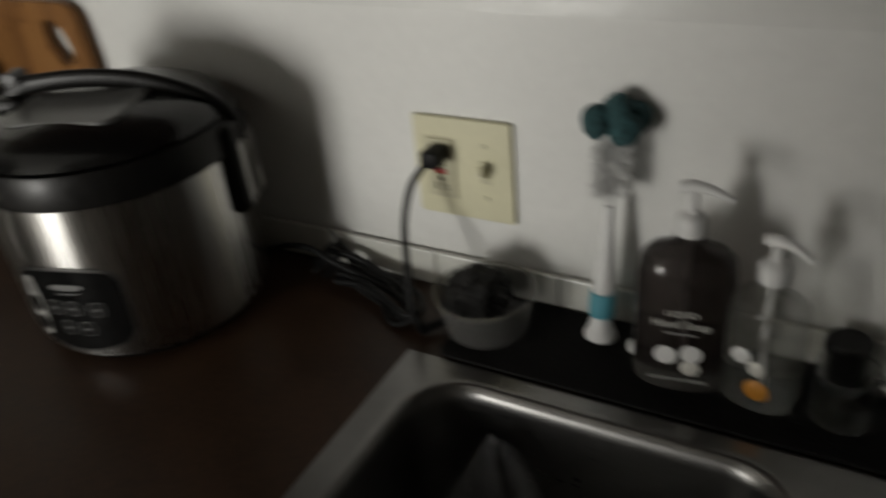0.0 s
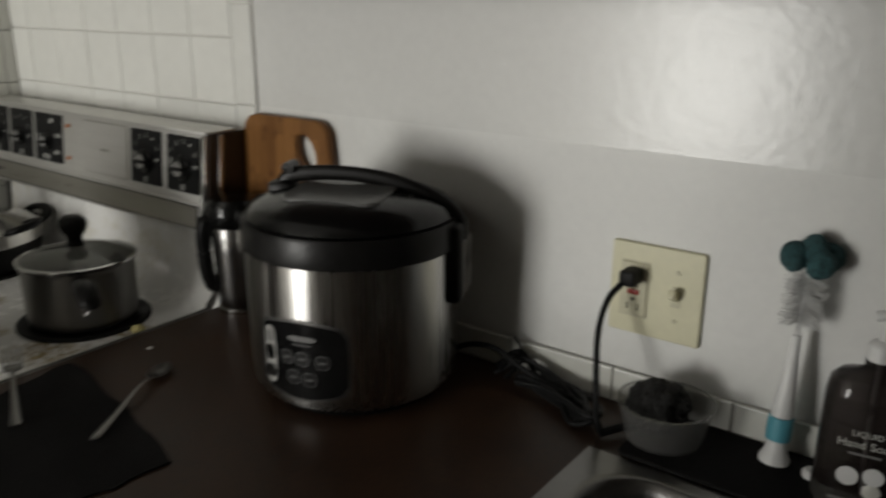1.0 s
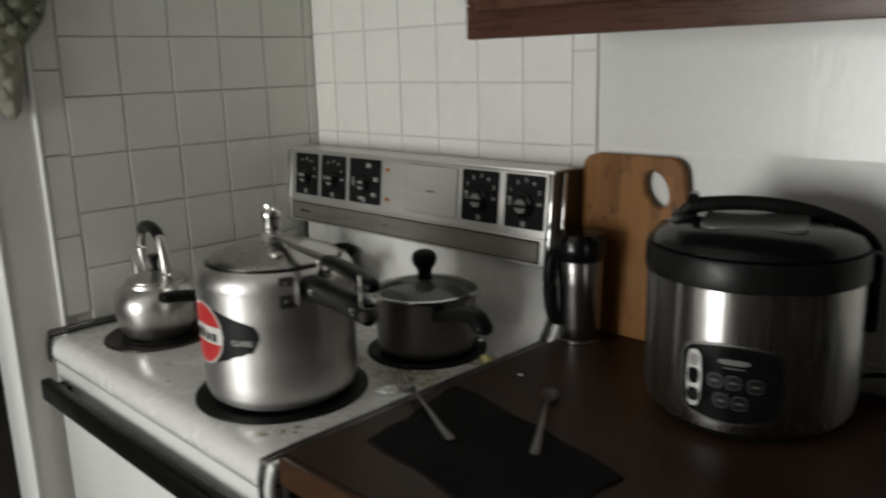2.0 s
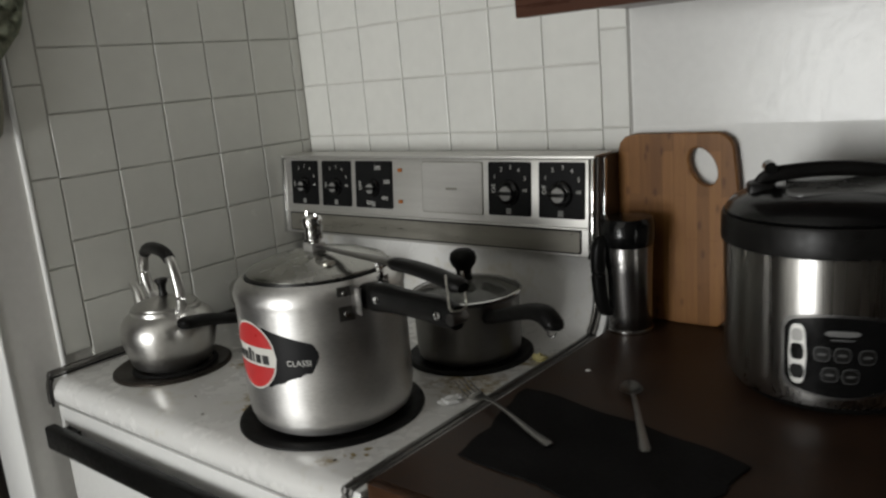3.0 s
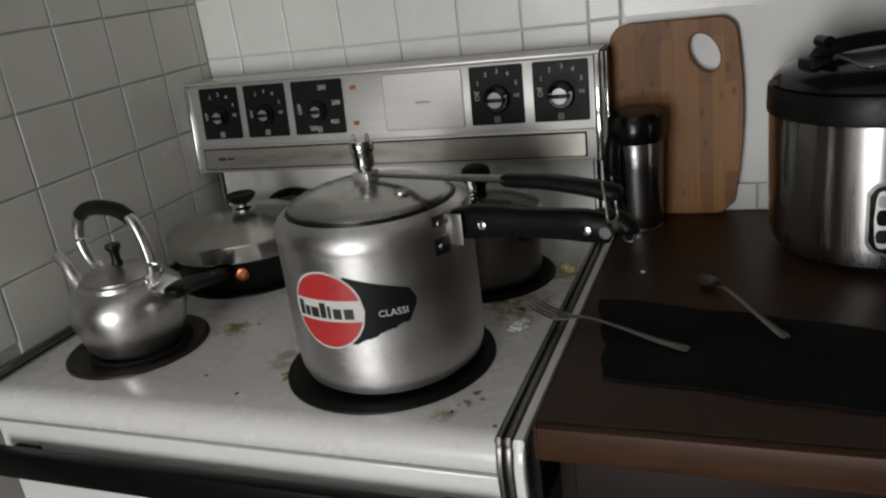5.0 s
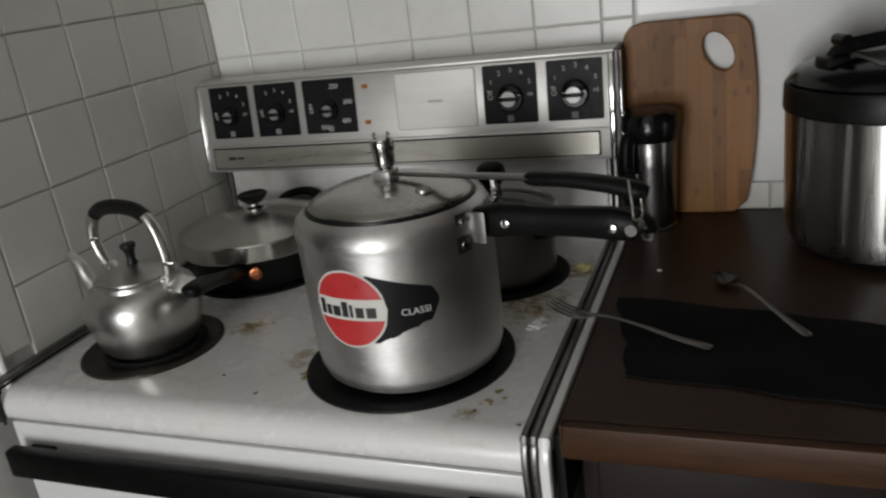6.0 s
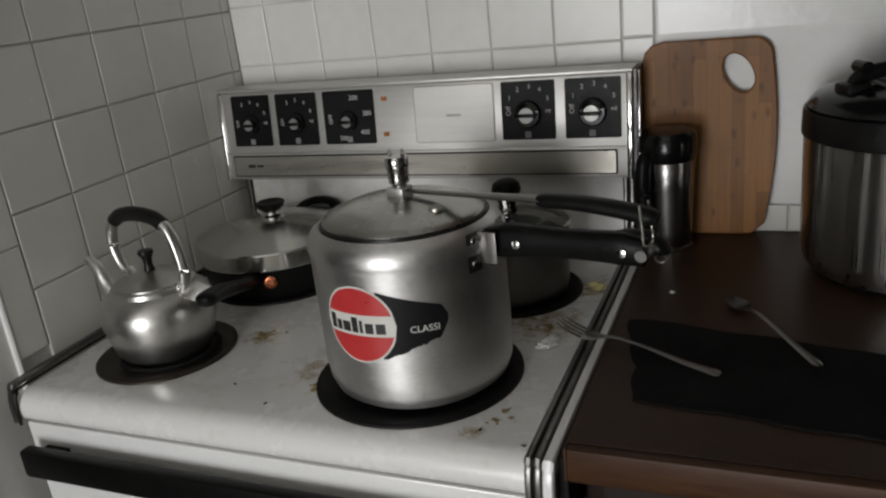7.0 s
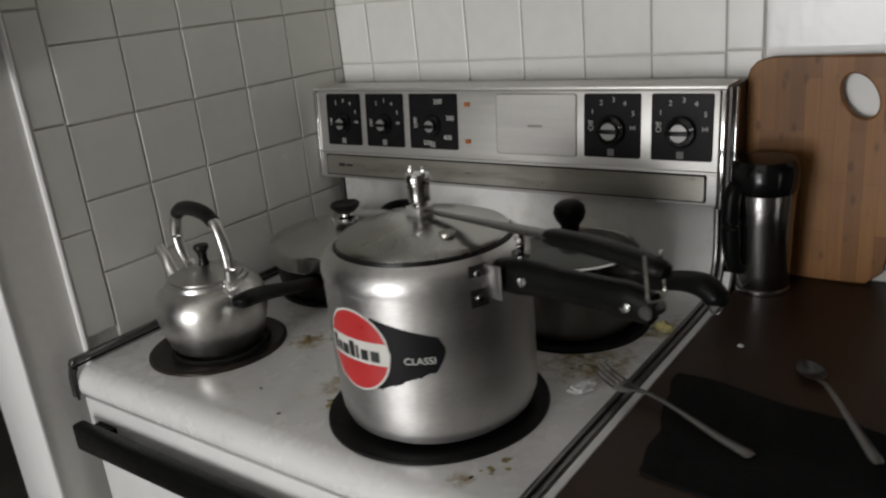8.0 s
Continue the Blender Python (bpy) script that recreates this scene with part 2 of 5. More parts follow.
M_LIDGLASS = glassy("smoky_lid_glass", (0.55, 0.56, 0.53), 0.05, 1.45, 0.9)
M_BOWL = glassy("cloudy_plastic_bowl", (0.20, 0.197, 0.19), 0.6, 1.3, 0.1)
M_BOWL.node_tree.nodes["Principled BSDF"].inputs["Specular IOR Level"].default_value = 0.1
M_SCRUB = pm("dark_wool", (0.012, 0.011, 0.010), 0.8, 0, 0.4, 40, 300, 1.0, 0.004)
M_ORANGE = pm("orange_label", (0.55, 0.23, 0.03), 0.5, 0, 0.1, 30, 90, 0)
M_PAPER = pm("white_scrap", (0.8, 0.8, 0.78), 0.8, 0, 0.05, 30, 150, 0.3, 0.001)
M_YELLOW = pm("yellow_peel", (0.62, 0.55, 0.25), 0.6, 0, 0.1, 30, 150, 0.3, 0.001)
M_GREASE = pm("brown_grease", (0.42, 0.32, 0.14), 0.35, 0, 0.3, 60, 300, 0.2, 0.0005)
M_CRUMB = pm("burnt_crumb", (0.05, 0.035, 0.02), 0.8, 0, 0.2, 60, 300, 0.2, 0.0005)
M_BAG = glassy("thin_plastic_bag", (0.30, 0.30, 0.31), 0.3, 1.15, 0.45)
M_FOIL = pm("crumpled_foil", (0.7, 0.7, 0.68), 0.25, 1, 0.1, 30, 200, 0.5, 0.002)
M_CAPS = pm("bright_knob_cap", (0.34, 0.335, 0.32), 0.35, 0.6, 0.05, 20, 90, 0)
M_STAINED = pm("greasy_white_enamel", (0.74, 0.735, 0.715), 0.26, 0, 0.05, 7, 60, 0.015, 0.0004, color2=(0.66, 0.64, 0.57), coat=0.25, rvary=0.12, noise_mix=0.35)
# Hallway walls: the darkness of the room beyond is put into this brown.
M_DARKROOM = pm("dark_hall_brown", (0.10, 0.066, 0.046), 0.5, 0, 0.2, 5, 60, 0.05, 0.001, (8, 8, 1))


# ---- mesh helpers ----
def box(bm, x0, x1, y0, y1, z0, z1, bevel=0.0, seg=2):
    r = bmesh.ops.create_cube(bm, size=1)
    for v in r["verts"]:
        v.co = Vector((x0 + (v.co.x + 0.5) * (x1 - x0), y0 + (v.co.y + 0.5) * (y1 - y0), z0 + (v.co.z + 0.5) * (z1 - z0)))
    if bevel:
        edges = list({e for v in r["verts"] for e in v.link_edges})
        bmesh.ops.bevel(bm, geom=edges, offset=bevel, segments=seg, affect="EDGES", profile=0.5)
    return bm


def boxed(*a, **k):
    return box(bmesh.new(), *a, **k)


def grid_faces(bm, rows, closed=True):
    for a, b in zip(rows, rows[1:]):
        n = len(a)
        for i in range(n if closed else n - 1):
            j = (i + 1) % n
            bm.faces.new((a[i], a[j], b[j], b[i]))


def lathe(profile, seg=48, bm=None, cx=0.0, cy=0.0):
    """Turns (radius, height) pairs round the z axis; a radius of 0 closes the end."""
    bm = bm or bmesh.new()
    rows = []
    for r, z in profile:
        if r <= 1e-6:
            rows.append([bm.verts.new((cx, cy, z))])
        else:
            rows.append([bm.verts.new((cx + r * math.cos(2 * math.pi * i / seg), cy + r * math.sin(2 * math.pi * i / seg), z)) for i in range(seg)])
    for a, b in zip(rows, rows[1:]):
        for i in range(seg):
            j = (i + 1) % seg
            if len(a) == 1 and len(b) == 1:
                continue
            if len(a) == 1:
                bm.faces.new((a[0], b[j], b[i]))
            elif len(b) == 1:
                bm.faces.new((a[i], a[j], b[0]))
            else:
                bm.faces.new((a[i], a[j], b[j], b[i]))
    return bm


def smooth_line(points, n=6):
    """A Catmull-Rom line through the points."""
    p = [Vector(q) for q in points]
    p = [2 * p[0] - p[1], *p, 2 * p[-1] - p[-2]]
    out = []
    for i in range(1, len(p) - 2):
        a, b, c, d = p[i - 1:i + 3]
        for k in range(n):
            t = k / n
            out.append(0.5 * ((2 * b) + (c - a) * t + (2 * a - 5 * b + 4 * c - d) * t * t + (3 * b - a - 3 * c + d) * t ** 3))
    out.append(p[-2])
    return out


def tube(points, radius, seg=10, bm=None, flat=1.0, n=6, up=(0, 0, 1), power=2.0):
    """A closed tube along a smooth line. radius: a number or one for each given point; flat: height over width."""
    bm = bm or bmesh.new()
    line = smooth_line(points, n)
    radii = radius if isinstance(radius, (list, tuple)) else [radius] * len(points)
    rows = []
    for i, q in enumerate(line):
        d = (line[min(i + 1, len(line) - 1)] - line[max(i - 1, 0)]).normalized()
        side = d.cross(Vector(up))
        side = side.normalized() if side.length > 1e-4 else Vector((1, 0, 0))
        top = side.cross(d).normalized()
        f = i / n
        k = min(int(f), len(radii) - 2)
        r = radii[k] + (radii[k + 1] - radii[k]) * (f - k)
        ring = []
        for j in range(seg):
            a = 2 * math.pi * j / seg
            ca, sa = math.cos(a), math.sin(a)
            ca = math.copysign(abs(ca) ** (2 / power), ca)
            sa = math.copysign(abs(sa) ** (2 / power), sa)
            ring.append(bm.verts.new(q + side * (r * ca) + top * (r * flat * sa)))
        rows.append(ring)
    grid_faces(bm, rows)
    bm.faces.new(rows[0][::-1])
    bm.faces.new(rows[-1])
    return bm


def rounded(x0, x1, y0, y1, r, n=6):
    """Corner-rounded rectangle, counter-clockwise."""
    out = []
    for cx, cy, a0 in ((x1 - r, y1 - r, 0), (x0 + r, y1 - r, 90), (x0 + r, y0 + r, 180), (x1 - r, y0 + r, 270)):
        for k in range(n + 1):
            a = radians(a0 + 90 * k / n)
            out.append((cx + r * math.cos(a), cy + r * math.sin(a)))
    return out


def slab(outline, z0, z1, bevel=0.0, bm=None):
    """Extrudes an outline of (x, y) from z0 to z1, with a small chamfer round the top and bottom."""
    bm = bm or bmesh.new()
    c = Vector((sum(p[0] for p in outline) / len(outline), sum(p[1] for p in outline) / len(outline)))

    def ring(z, inset):
        vs = []
        for p in outline:
            q = Vector(p)
            d = c - q
            vs.append(bm.verts.new((*(q + (d.normalized() * inset if d.length > 1e-6 else d)), z)))
        return vs
    rows = [ring(z0, bevel), ring(z0 + bevel, 0), ring(z1 - bevel, 0), ring(z1, bevel)] if bevel else [ring(z0, 0), ring(z1, 0)]
    grid_faces(bm, rows)
    bm.faces.new(rows[0][::-1])
    bm.faces.new(rows[-1])
    return bm


def lettering(body, size, align="CENTER"):
    """The letters of body as a flat mesh in the x-y plane."""
    cu = bpy.data.curves.new("letters", "FONT")
    cu.body, cu.size, cu.align_x, cu.align_y = body, size, align, "CENTER"
    cu.resolution_u = 3
    ob = bpy.data.objects.new("letters", cu)
    me = bpy.data.meshes.new_from_object(ob)
    bm = bmesh.new()
    bm.from_mesh(me)
    bpy.data.objects.remove(ob)
    bpy.data.curves.remove(cu)
    bpy.data.meshes.remove(me)
    return bm


def turned(bm, m):
    bmesh.ops.transform(bm, matrix=m, verts=bm.verts)
    return bm


def merged(*parts):
    out = bmesh.new()
    for b in parts:
        me = bpy.data.meshes.new("tmp")
        b.to_mesh(me)
        out.from_mesh(me)
        bpy.data.meshes.remove(me)
        b.free()
    return out


def finish(name, bm, material, sharp=40):
    bmesh.ops.recalc_face_normals(bm, faces=bm.faces)
    limit = radians(sharp)
    for f in bm.faces:
        f.smooth = True
    for e in bm.edges:
        if len(e.link_faces) == 2 and e.calc_face_angle(0) > limit:
            e.smooth = False
    me = bpy.data.meshes.new(name)
    bm.to_mesh(me)
    bm.free()
    me.materials.append(material)
    return me


def part(name, bm, material, parent, label="", sharp=40):
    ob = new(name, finish(name, bm, material, sharp))
    ob.parent = parent
    return tagged(ob, label)


def solid(name, bm, material, label, category, kind="", group="", sharp=40):
    return tagged(new(name, finish(name, bm, material, sharp)), label, category, group, kind)


def thing(name, m, label, category, group="", kind=""):
    ob = new(name)
    ob.empty_display_size = 0.05
    ob.matrix_basis = m
    return tagged(ob, label, category, group, kind)


def wrap(bm, radius, angle):
    """Lays a flat x-z mesh on an upright cylinder; x = 0 comes to the angle, y < 0 stands proud."""
    for v in bm.verts:
        a = radians(angle) + v.co.x / radius
        r = radius - v.co.y
        v.co = Vector((r * math.cos(a), r * math.sin(a), v.co.z))
    return bm


def columns(s0, s1, low, high, n=16, y=0.0):
    """A flat x-z patch between two heights given as functions of x."""
    bm = bmesh.new()
    a, b = [], []
    for i in range(n + 1):
        s = s0 + (s1 - s0) * i / n
        a.append(bm.verts.new((s, y, low(s))))
        b.append(bm.verts.new((s, y, high(s))))
    for i in range(n):
        bm.faces.new((a[i], a[i + 1], b[i + 1], b[i]))
    return bm

brushed(M_COOKER, 0.93, 0.28)
brushed(M_ALU, 0.55, 0.41)
M_PANLID = brushed(pm("brushed_steel_lid", (0.60, 0.59, 0.56), 0.2, 1, 0.03, 6, 90, 0.0, 0.0002, rvary=0.02), 0.8, 0.2)
brushed(M_DULLSTEEL, 0.6, 0.38)
M_KETTLE = brushed(pm("satin_kettle_aluminium", (0.62, 0.61, 0.585), 0.3, 1, 0.07, 9, 90, 0.02, 0.0004), 0.3, 0.33)
M_CORD = pm("black_rubber_cord", (0.006, 0.006, 0.006), 0.6, 0, 0.1, 20, 90, 0, spec=0.2)
# Raised grey puts the reflected ceiling and wall into the base colour.
M_LIDSHINE = pm("reflection_grey_lid", (0.12, 0.12, 0.117), 0.24, 0, 0.05, 8, 90, 0, rvary=0.03)
for m, alpha in ((M_BOWL, 0.26), (M_BAG, 0.4), (M_SOAPCLEAR, 0.3), (M_SOAP, 0.88), (M_GLASS, 0.25)):
    m.node_tree.nodes["Principled BSDF"].inputs["Alpha"].default_value = alpha

ramp = [n for n in M_STAINED.node_tree.nodes if n.bl_idname == "ShaderNodeValToRGB"][0]
ramp.color_ramp.elements[0].position, ramp.color_ramp.elements[1].position = 0.33, 0.43


def baked_grease(m, spots):
    """Brown smears with ragged edges, thickest round the given spots (x, y, radius)."""
    nt = m.node_tree
    L = nt.links.new
    b = nt.nodes["Principled BSDF"]
    tc = nt.nodes.new("ShaderNodeTexCoord")
    total = None
    for x, y, r in spots:
        d = nt.nodes.new("ShaderNodeVectorMath")
        d.operation = "DISTANCE"
        d.inputs[1].default_value = (x, y, 0.89)
        L(tc.outputs["Object"], d.inputs[0])
        near = nt.nodes.new("ShaderNodeMapRange")
        near.interpolation_type = "SMOOTHSTEP"
        for k, v in (("From Min", r * 0.2), ("From Max", r), ("To Min", 1.0), ("To Max", 0.0)):
            near.inputs[k].default_value = v
        L(d.outputs["Value"], near.inputs["Value"])
        if total is None:
            total = near.outputs[0]
        else:
            mx = nt.nodes.new("ShaderNodeMath")
            mx.operation = "MAXIMUM"
            L(total, mx.inputs[0])
            L(near.outputs[0], mx.inputs[1])
            total = mx.outputs[0]
    ns = nt.nodes.new("ShaderNodeTexNoise")
    ns.inputs["Scale"].default_value, ns.inputs["Detail"].default_value, ns.inputs["Roughness"].default_value = 55, 6, 0.65
    L(tc.outputs["Object"], ns.inputs["Vector"])
    add = nt.nodes.new("ShaderNodeMath")
    add.operation = "MULTIPLY_ADD"
    add.inputs[1].default_value = 0.32
    L(total, add.inputs[0])
    L(ns.outputs["Fac"], add.inputs[2])
    cut = nt.nodes.new("ShaderNodeMapRange")
    cut.inputs["From Min"].default_value, cut.inputs["From Max"].default_value = 0.70, 0.97
    L(add.outputs[0], cut.inputs["Value"])
    mix = nt.nodes.new("ShaderNodeMix")
    mix.data_type = "RGBA"
    mix.inputs["B"].default_value = (0.29, 0.205, 0.07, 1)
    L(cut.outputs[0], mix.inputs["Factor"])
    L(b.inputs["Base Color"].links[0].from_socket, mix.inputs["A"])
    L(mix.outputs["Result"], b.inputs["Base Color"])


baked_grease(M_STAINED, ((0.435, -0.45, 0.075), (0.285, -0.455, 0.055), (0.68, -0.345, 0.11), (0.67, -0.625, 0.03), (0.42, -0.53, 0.05), (0.40, -0.30, 0.06), (0.715, -0.22, 0.07), (0.55, -0.36, 0.06)))


# ---- the room ----
CEIL = 2.45
north = solid("wall_north", boxed(-2.2, 3.2, 0.0, 0.12, 0, CEIL), M_WALL, "smooth white painted kitchen wall behind the counter", "wall", "structure")
part("gloss_coat", boxed(0.795, 3.2, -0.0022, 0.0, 1.232, 2.4), M_GLOSS, north, "bumpy gloss paint over the upper wall")
part("grout_bed", boxed(0.0, 0.79, -0.0025, 0.0, 0.88, 2.0), M_GROUTPAINT_LIT, north, "grey grout bed behind the tiles")
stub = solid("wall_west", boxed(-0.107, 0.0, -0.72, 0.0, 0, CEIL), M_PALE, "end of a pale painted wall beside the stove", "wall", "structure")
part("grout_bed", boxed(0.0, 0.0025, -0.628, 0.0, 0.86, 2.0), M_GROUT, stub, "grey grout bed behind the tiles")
part("corner_bead", boxed(-0.112, 0.003, -0.7245, -0.7195, 0, CEIL, bevel=0.0015), M_TRIM, stub, "white painted wall end")
part("edge_trim", tube([(0.004, -0.632, 0.86), (0.004, -0.632, 2.0)], 0.0045, 8), M_TRIM, stub, "shiny white tile edge trim")
solid("wall_west_rear", boxed(-0.107, 0.0, ROOM_S, -1.75, 0, CEIL), M_ROOM, "plain painted wall of the kitchen", "wall", "structure")
solid("wall_hall_south", boxed(-2.2, -0.107, -1.87, -1.75, 0, CEIL), M_DARKROOM, "hallway wall coloured dark for lack of light", "wall", "structure")
solid("wall_hall_west", boxed(-2.32, -2.2, -1.87, 0.12, 0, CEIL), M_DARKROOM, "hallway wall coloured dark for lack of light", "wall", "structure")
solid("wall_east", boxed(3.2, 3.32, ROOM_S, 0.12, 0, CEIL), M_ROOM, "plain painted kitchen wall", "wall", "structure")
solid("floor", boxed(-2.32, 3.32, ROOM_S - 0.12, 0.12, -0.1, 0.0), M_FLOOR, "grey vinyl kitchen floor", "floor", "structure")
solid("ceiling", boxed(-2.32, 3.32, ROOM_S - 0.12, 0.12, CEIL, CEIL + 0.1), M_CEIL, "plain white kitchen ceiling", "ceiling", "structure")
bm = bmesh.new()
for q in ((-0.107, WIN_X0, 0, CEIL), (WIN_X1, 3.32, 0, CEIL), (WIN_X0, WIN_X1, 0, WIN_Z0), (WIN_X0, WIN_X1, WIN_Z1, CEIL)):
    box(bm, q[0], q[1], ROOM_S - 0.12, ROOM_S, q[2], q[3])
# Added wall out of view; it cuts window light from the right side.
solid("wall_partition", boxed(1.21, 3.2, -1.67, -1.55, 0, CEIL), M_ROOM, "plain unseen wall added to block window light", "wall", "structure")
solid("wall_south", bm, M_ROOM, "plain painted wall with a daylit window opening", "wall", "structure")


# ---- cooking stove ----
TOP = 0.89
stove = thing("stove", pose(0, 0, 0), "white enamel electric coil stove with a tall control panel", "stove")
upper = [(-0.6685, 0.8535), (-0.670, 0.861), (-0.669, 0.871), (-0.664, 0.880), (-0.656, 0.887), (-0.642, TOP), (-0.6, TOP), (-0.5, TOP), (-0.4, TOP), (-0.3, TOP), (-0.2, TOP), (-0.14, TOP), (-0.12, TOP + 0.002), (-0.10, TOP + 0.010), (-0.084, TOP + 0.028), (-0.076, TOP + 0.055), (-0.071, TOP + 0.09), (-0.068, 1.034)]
loop = upper + [(-0.060, 1.034), (-0.060, 0.850), (-0.650, 0.850), (-0.6655, 0.8505)]
bm = bmesh.new()
rows = [[bm.verts.new((x, y, z)) for y, z in loop] for x in (0.029, 0.2, 0.4, 0.6, 0.7445)]
grid_faces(bm, rows)
for k, row in ((0, rows[0][::-1]), (1, rows[-1])):
    bm.faces.new(row)
part("cooktop", bm, M_STAINED, stove, "white enamel cooktop with brown grease stains", sharp=50)
part("body", boxed(0.030, 0.763, -0.640, -0.062, 0.08, 0.848), M_ENAMEL, stove)
part("kick_plate", boxed(0.03, 0.745, -0.62, -0.58, 0.0, 0.08), M_BLACK, stove)
door = part("oven_door", boxed(0.033, 0.745, -0.667, -0.6405, 0.25, 0.8465, bevel=0.0025), M_ENAMEL, stove)
part("door_gap", boxed(0.033, 0.745, -0.660, -0.642, 0.8468, 0.8498), M_CHAR, stove)
bm = boxed(0.048, 0.740, -0.704, -0.684, 0.784, 0.825, bevel=0.005)
box(bm, 0.06, 0.10, -0.688, -0.666, 0.790, 0.814)
box(bm, 0.68, 0.72, -0.688, -0.666, 0.790, 0.814)
part("door_handle", bm, M_HANDLE, door, "black plastic bar handle")
part("drawer", boxed(0.036, 0.745, -0.664, -0.6405, 0.09, 0.24, bevel=0.006), M_ENAMEL, stove)
def trim_line(x, lift):
    """The stove's side edge, from the front foot of the trim up and back to the control panel."""
    return [(x, -0.668, 0.70), (x, -0.670, 0.80), (x, -0.673, 0.850), (x, -0.672, 0.872 + lift), (x, -0.665, 0.889 + lift), (x, -0.645, 0.894 + lift), (x, -0.4, 0.895 + lift), (x, -0.13, 0.895 + lift), (x, -0.10, 0.904 + lift), (x, -0.082, 0.93), (x, -0.074, 0.96), (x, -0.070, 1.03)]


part("side_trim", tube(trim_line(0.0255, 0.008)[2:], 0.0050, 10, up=(1, 0, 0), power=3.0), M_EDGETRIM, stove, "worn chrome edge trim")
part("trim_joint", tube([(x + 0.0085, y - 0.0008, z - 0.005) for x, y, z in trim_line(0.0215, 0.006)[2:]], 0.0022, 6, up=(1, 0, 0)), M_CHAR, stove, "dark grimy joint beside the edge trim")
for x, r in ((0.7480, 0.0040), (0.7580, 0.0040)):
    part("side_trim", tube(trim_line(x, 0.001), r, 10, up=(1, 0, 0), power=2.6), M_EDGETRIM, stove, "worn chrome edge trim")
part("trim_joint", tube([(x, y + 0.001, z - 0.0015) for x, y, z in trim_line(0.7530, 0.0)], 0.0040, 8, up=(1, 0, 0)), M_CHAR, stove, "dark grimy groove between the chrome trims")
part("side_flange", tube([(x, y, z - 0.002) for x, y, z in trim_line(0.7690, 0.0)[:10]], 0.0062, 10, up=(1, 0, 0), power=3.2), M_ENAMEL, stove, "white enamel flange beside the trim")
part("flange_gap", boxed(0.7755, 0.7842, -0.655, -0.08, 0.80, 0.892), M_CHAR, stove, "dark gap against the counter")
# back panel
def leaning(bm):
    """Leans the front of the control panel back by a tenth of its height."""
    for v in bm.verts:
        if v.co.y < -0.05:
            v.co.y += 0.1 * (v.co.z - 1.03)
    return bm


part("control_panel", leaning(boxed(0.006, 0.766, -0.105, -0.03, 1.030, 1.1905, bevel=0.004)), M_PANEL, stove, "satin metal control panel")


def on_panel(bm, x, z):
    """From the panel's own plane (x across, y up, z out) to the leaning front of the control panel."""
    return leaning(turned(bm, Matrix.Translation((x, -0.1055, z)) @ Matrix.Rotation(radians(90), 4, "X")))


for x0, x1, word in ((0.034, 0.116, 0), (0.130, 0.215, 0), (0.229, 0.329, 1), (0.559, 0.647, 2), (0.663, 0.750, 2)):
    cx, w = (x0 + x1) / 2, x1 - x0
    plate = part("dial_plate", on_panel(slab(rounded(-w / 2, w / 2, -0.046, 0.046, 0.003, 3), -0.001, 0.0022, 0.0006), cx, 1.139), M_DIAL, stove, "black dial plate with pale markings")
    kz = 1.133
    kr = 0.019 if word == 2 else 0.015
    part("knob_skirt", on_panel(lathe([(0, 0.002), (kr * 1.18, 0.002), (kr * 1.12, 0.006), (kr, 0.008), (0, 0.008)], 28), cx, kz), M_BLACK_GL, plate)
    part("knob", on_panel(merged(lathe([(0, 0.004), (kr * 0.70, 0.006), (kr * 0.67, 0.014), (0, 0.014)], 24), boxed(-kr * 0.98, kr * 0.75, -0.0028, 0.0028, 0.006, 0.018, bevel=0.001)), cx, kz), M_BLACK, plate)
    bm = bmesh.new()
    for a0, a1 in ((15, 165), (195, 345)):
        ring = [bm.verts.new((kr * 0.64 * math.cos(radians(a0 + (a1 - a0) * k / 12)), kr * 0.64 * math.sin(radians(a0 + (a1 - a0) * k / 12)), 0.0145)) for k in range(13)]
        bm.faces.new(ring)
    part("knob_cap", on_panel(bm, cx, kz), M_CAPS if word == 2 else M_DULLWORDS, plate, "bright metal knob cap" if word == 2 else "dull worn knob cap")
    if word == 1:
        marks = (("OFF", -0.036, -0.002, 0.009, 90), ("200", 0.012, 0.033, 0.010, 0), ("300", 0.036, 0.006, 0.010, 0), ("400", 0.030, -0.026, 0.010, 0), ("500", -0.012, -0.036, 0.010, 0))
    elif word == 2:
        marks = (("Off", -0.032, 0.000, 0.010, 90), ("1", -0.030, 0.020, 0.009, 0), ("2", -0.016, 0.033, 0.009, 0), ("3", 0.003, 0.037, 0.009, 0), ("4", 0.020, 0.032, 0.009, 0), ("5", 0.033, 0.018, 0.009, 0), ("HI", 0.033, -0.002, 0.008, 0))
    else:
        marks = (("OFF", -0.030, -0.004, 0.007, 90), ("2", -0.017, 0.030, 0.008, 0), ("3", 0.001, 0.034, 0.008, 0), ("4", 0.018, 0.029, 0.008, 0), ("5", 0.030, 0.014, 0.008, 0), ("HI", 0.031, -0.004, 0.007, 0))
    for body, mx, my, size, rot in marks:
        part("marking", on_panel(turned(lettering(body, size * 1.15), Matrix.Translation((mx, my, 0.0027)) @ Matrix.Rotation(radians(rot), 4, "Z")), cx, 1.139), M_WORDS, plate)
    bm = slab(rounded(-0.005, 0.005, -0.005, 0.005, 0.001, 2), 0.0022, 0.0027)
    part("burner_sign", on_panel(bm, cx - 0.001, 1.101), M_DULLWORDS, plate)
bm = merged(slab(rounded(-0.071, 0.071, -0.047, 0.047, 0.005, 4), -0.001, 0.0008, 0.0003))
part("clock_outline", on_panel(bm, 0.4755, 1.138), M_STRIP, stove, "thin dark outline of the blank clock panel")
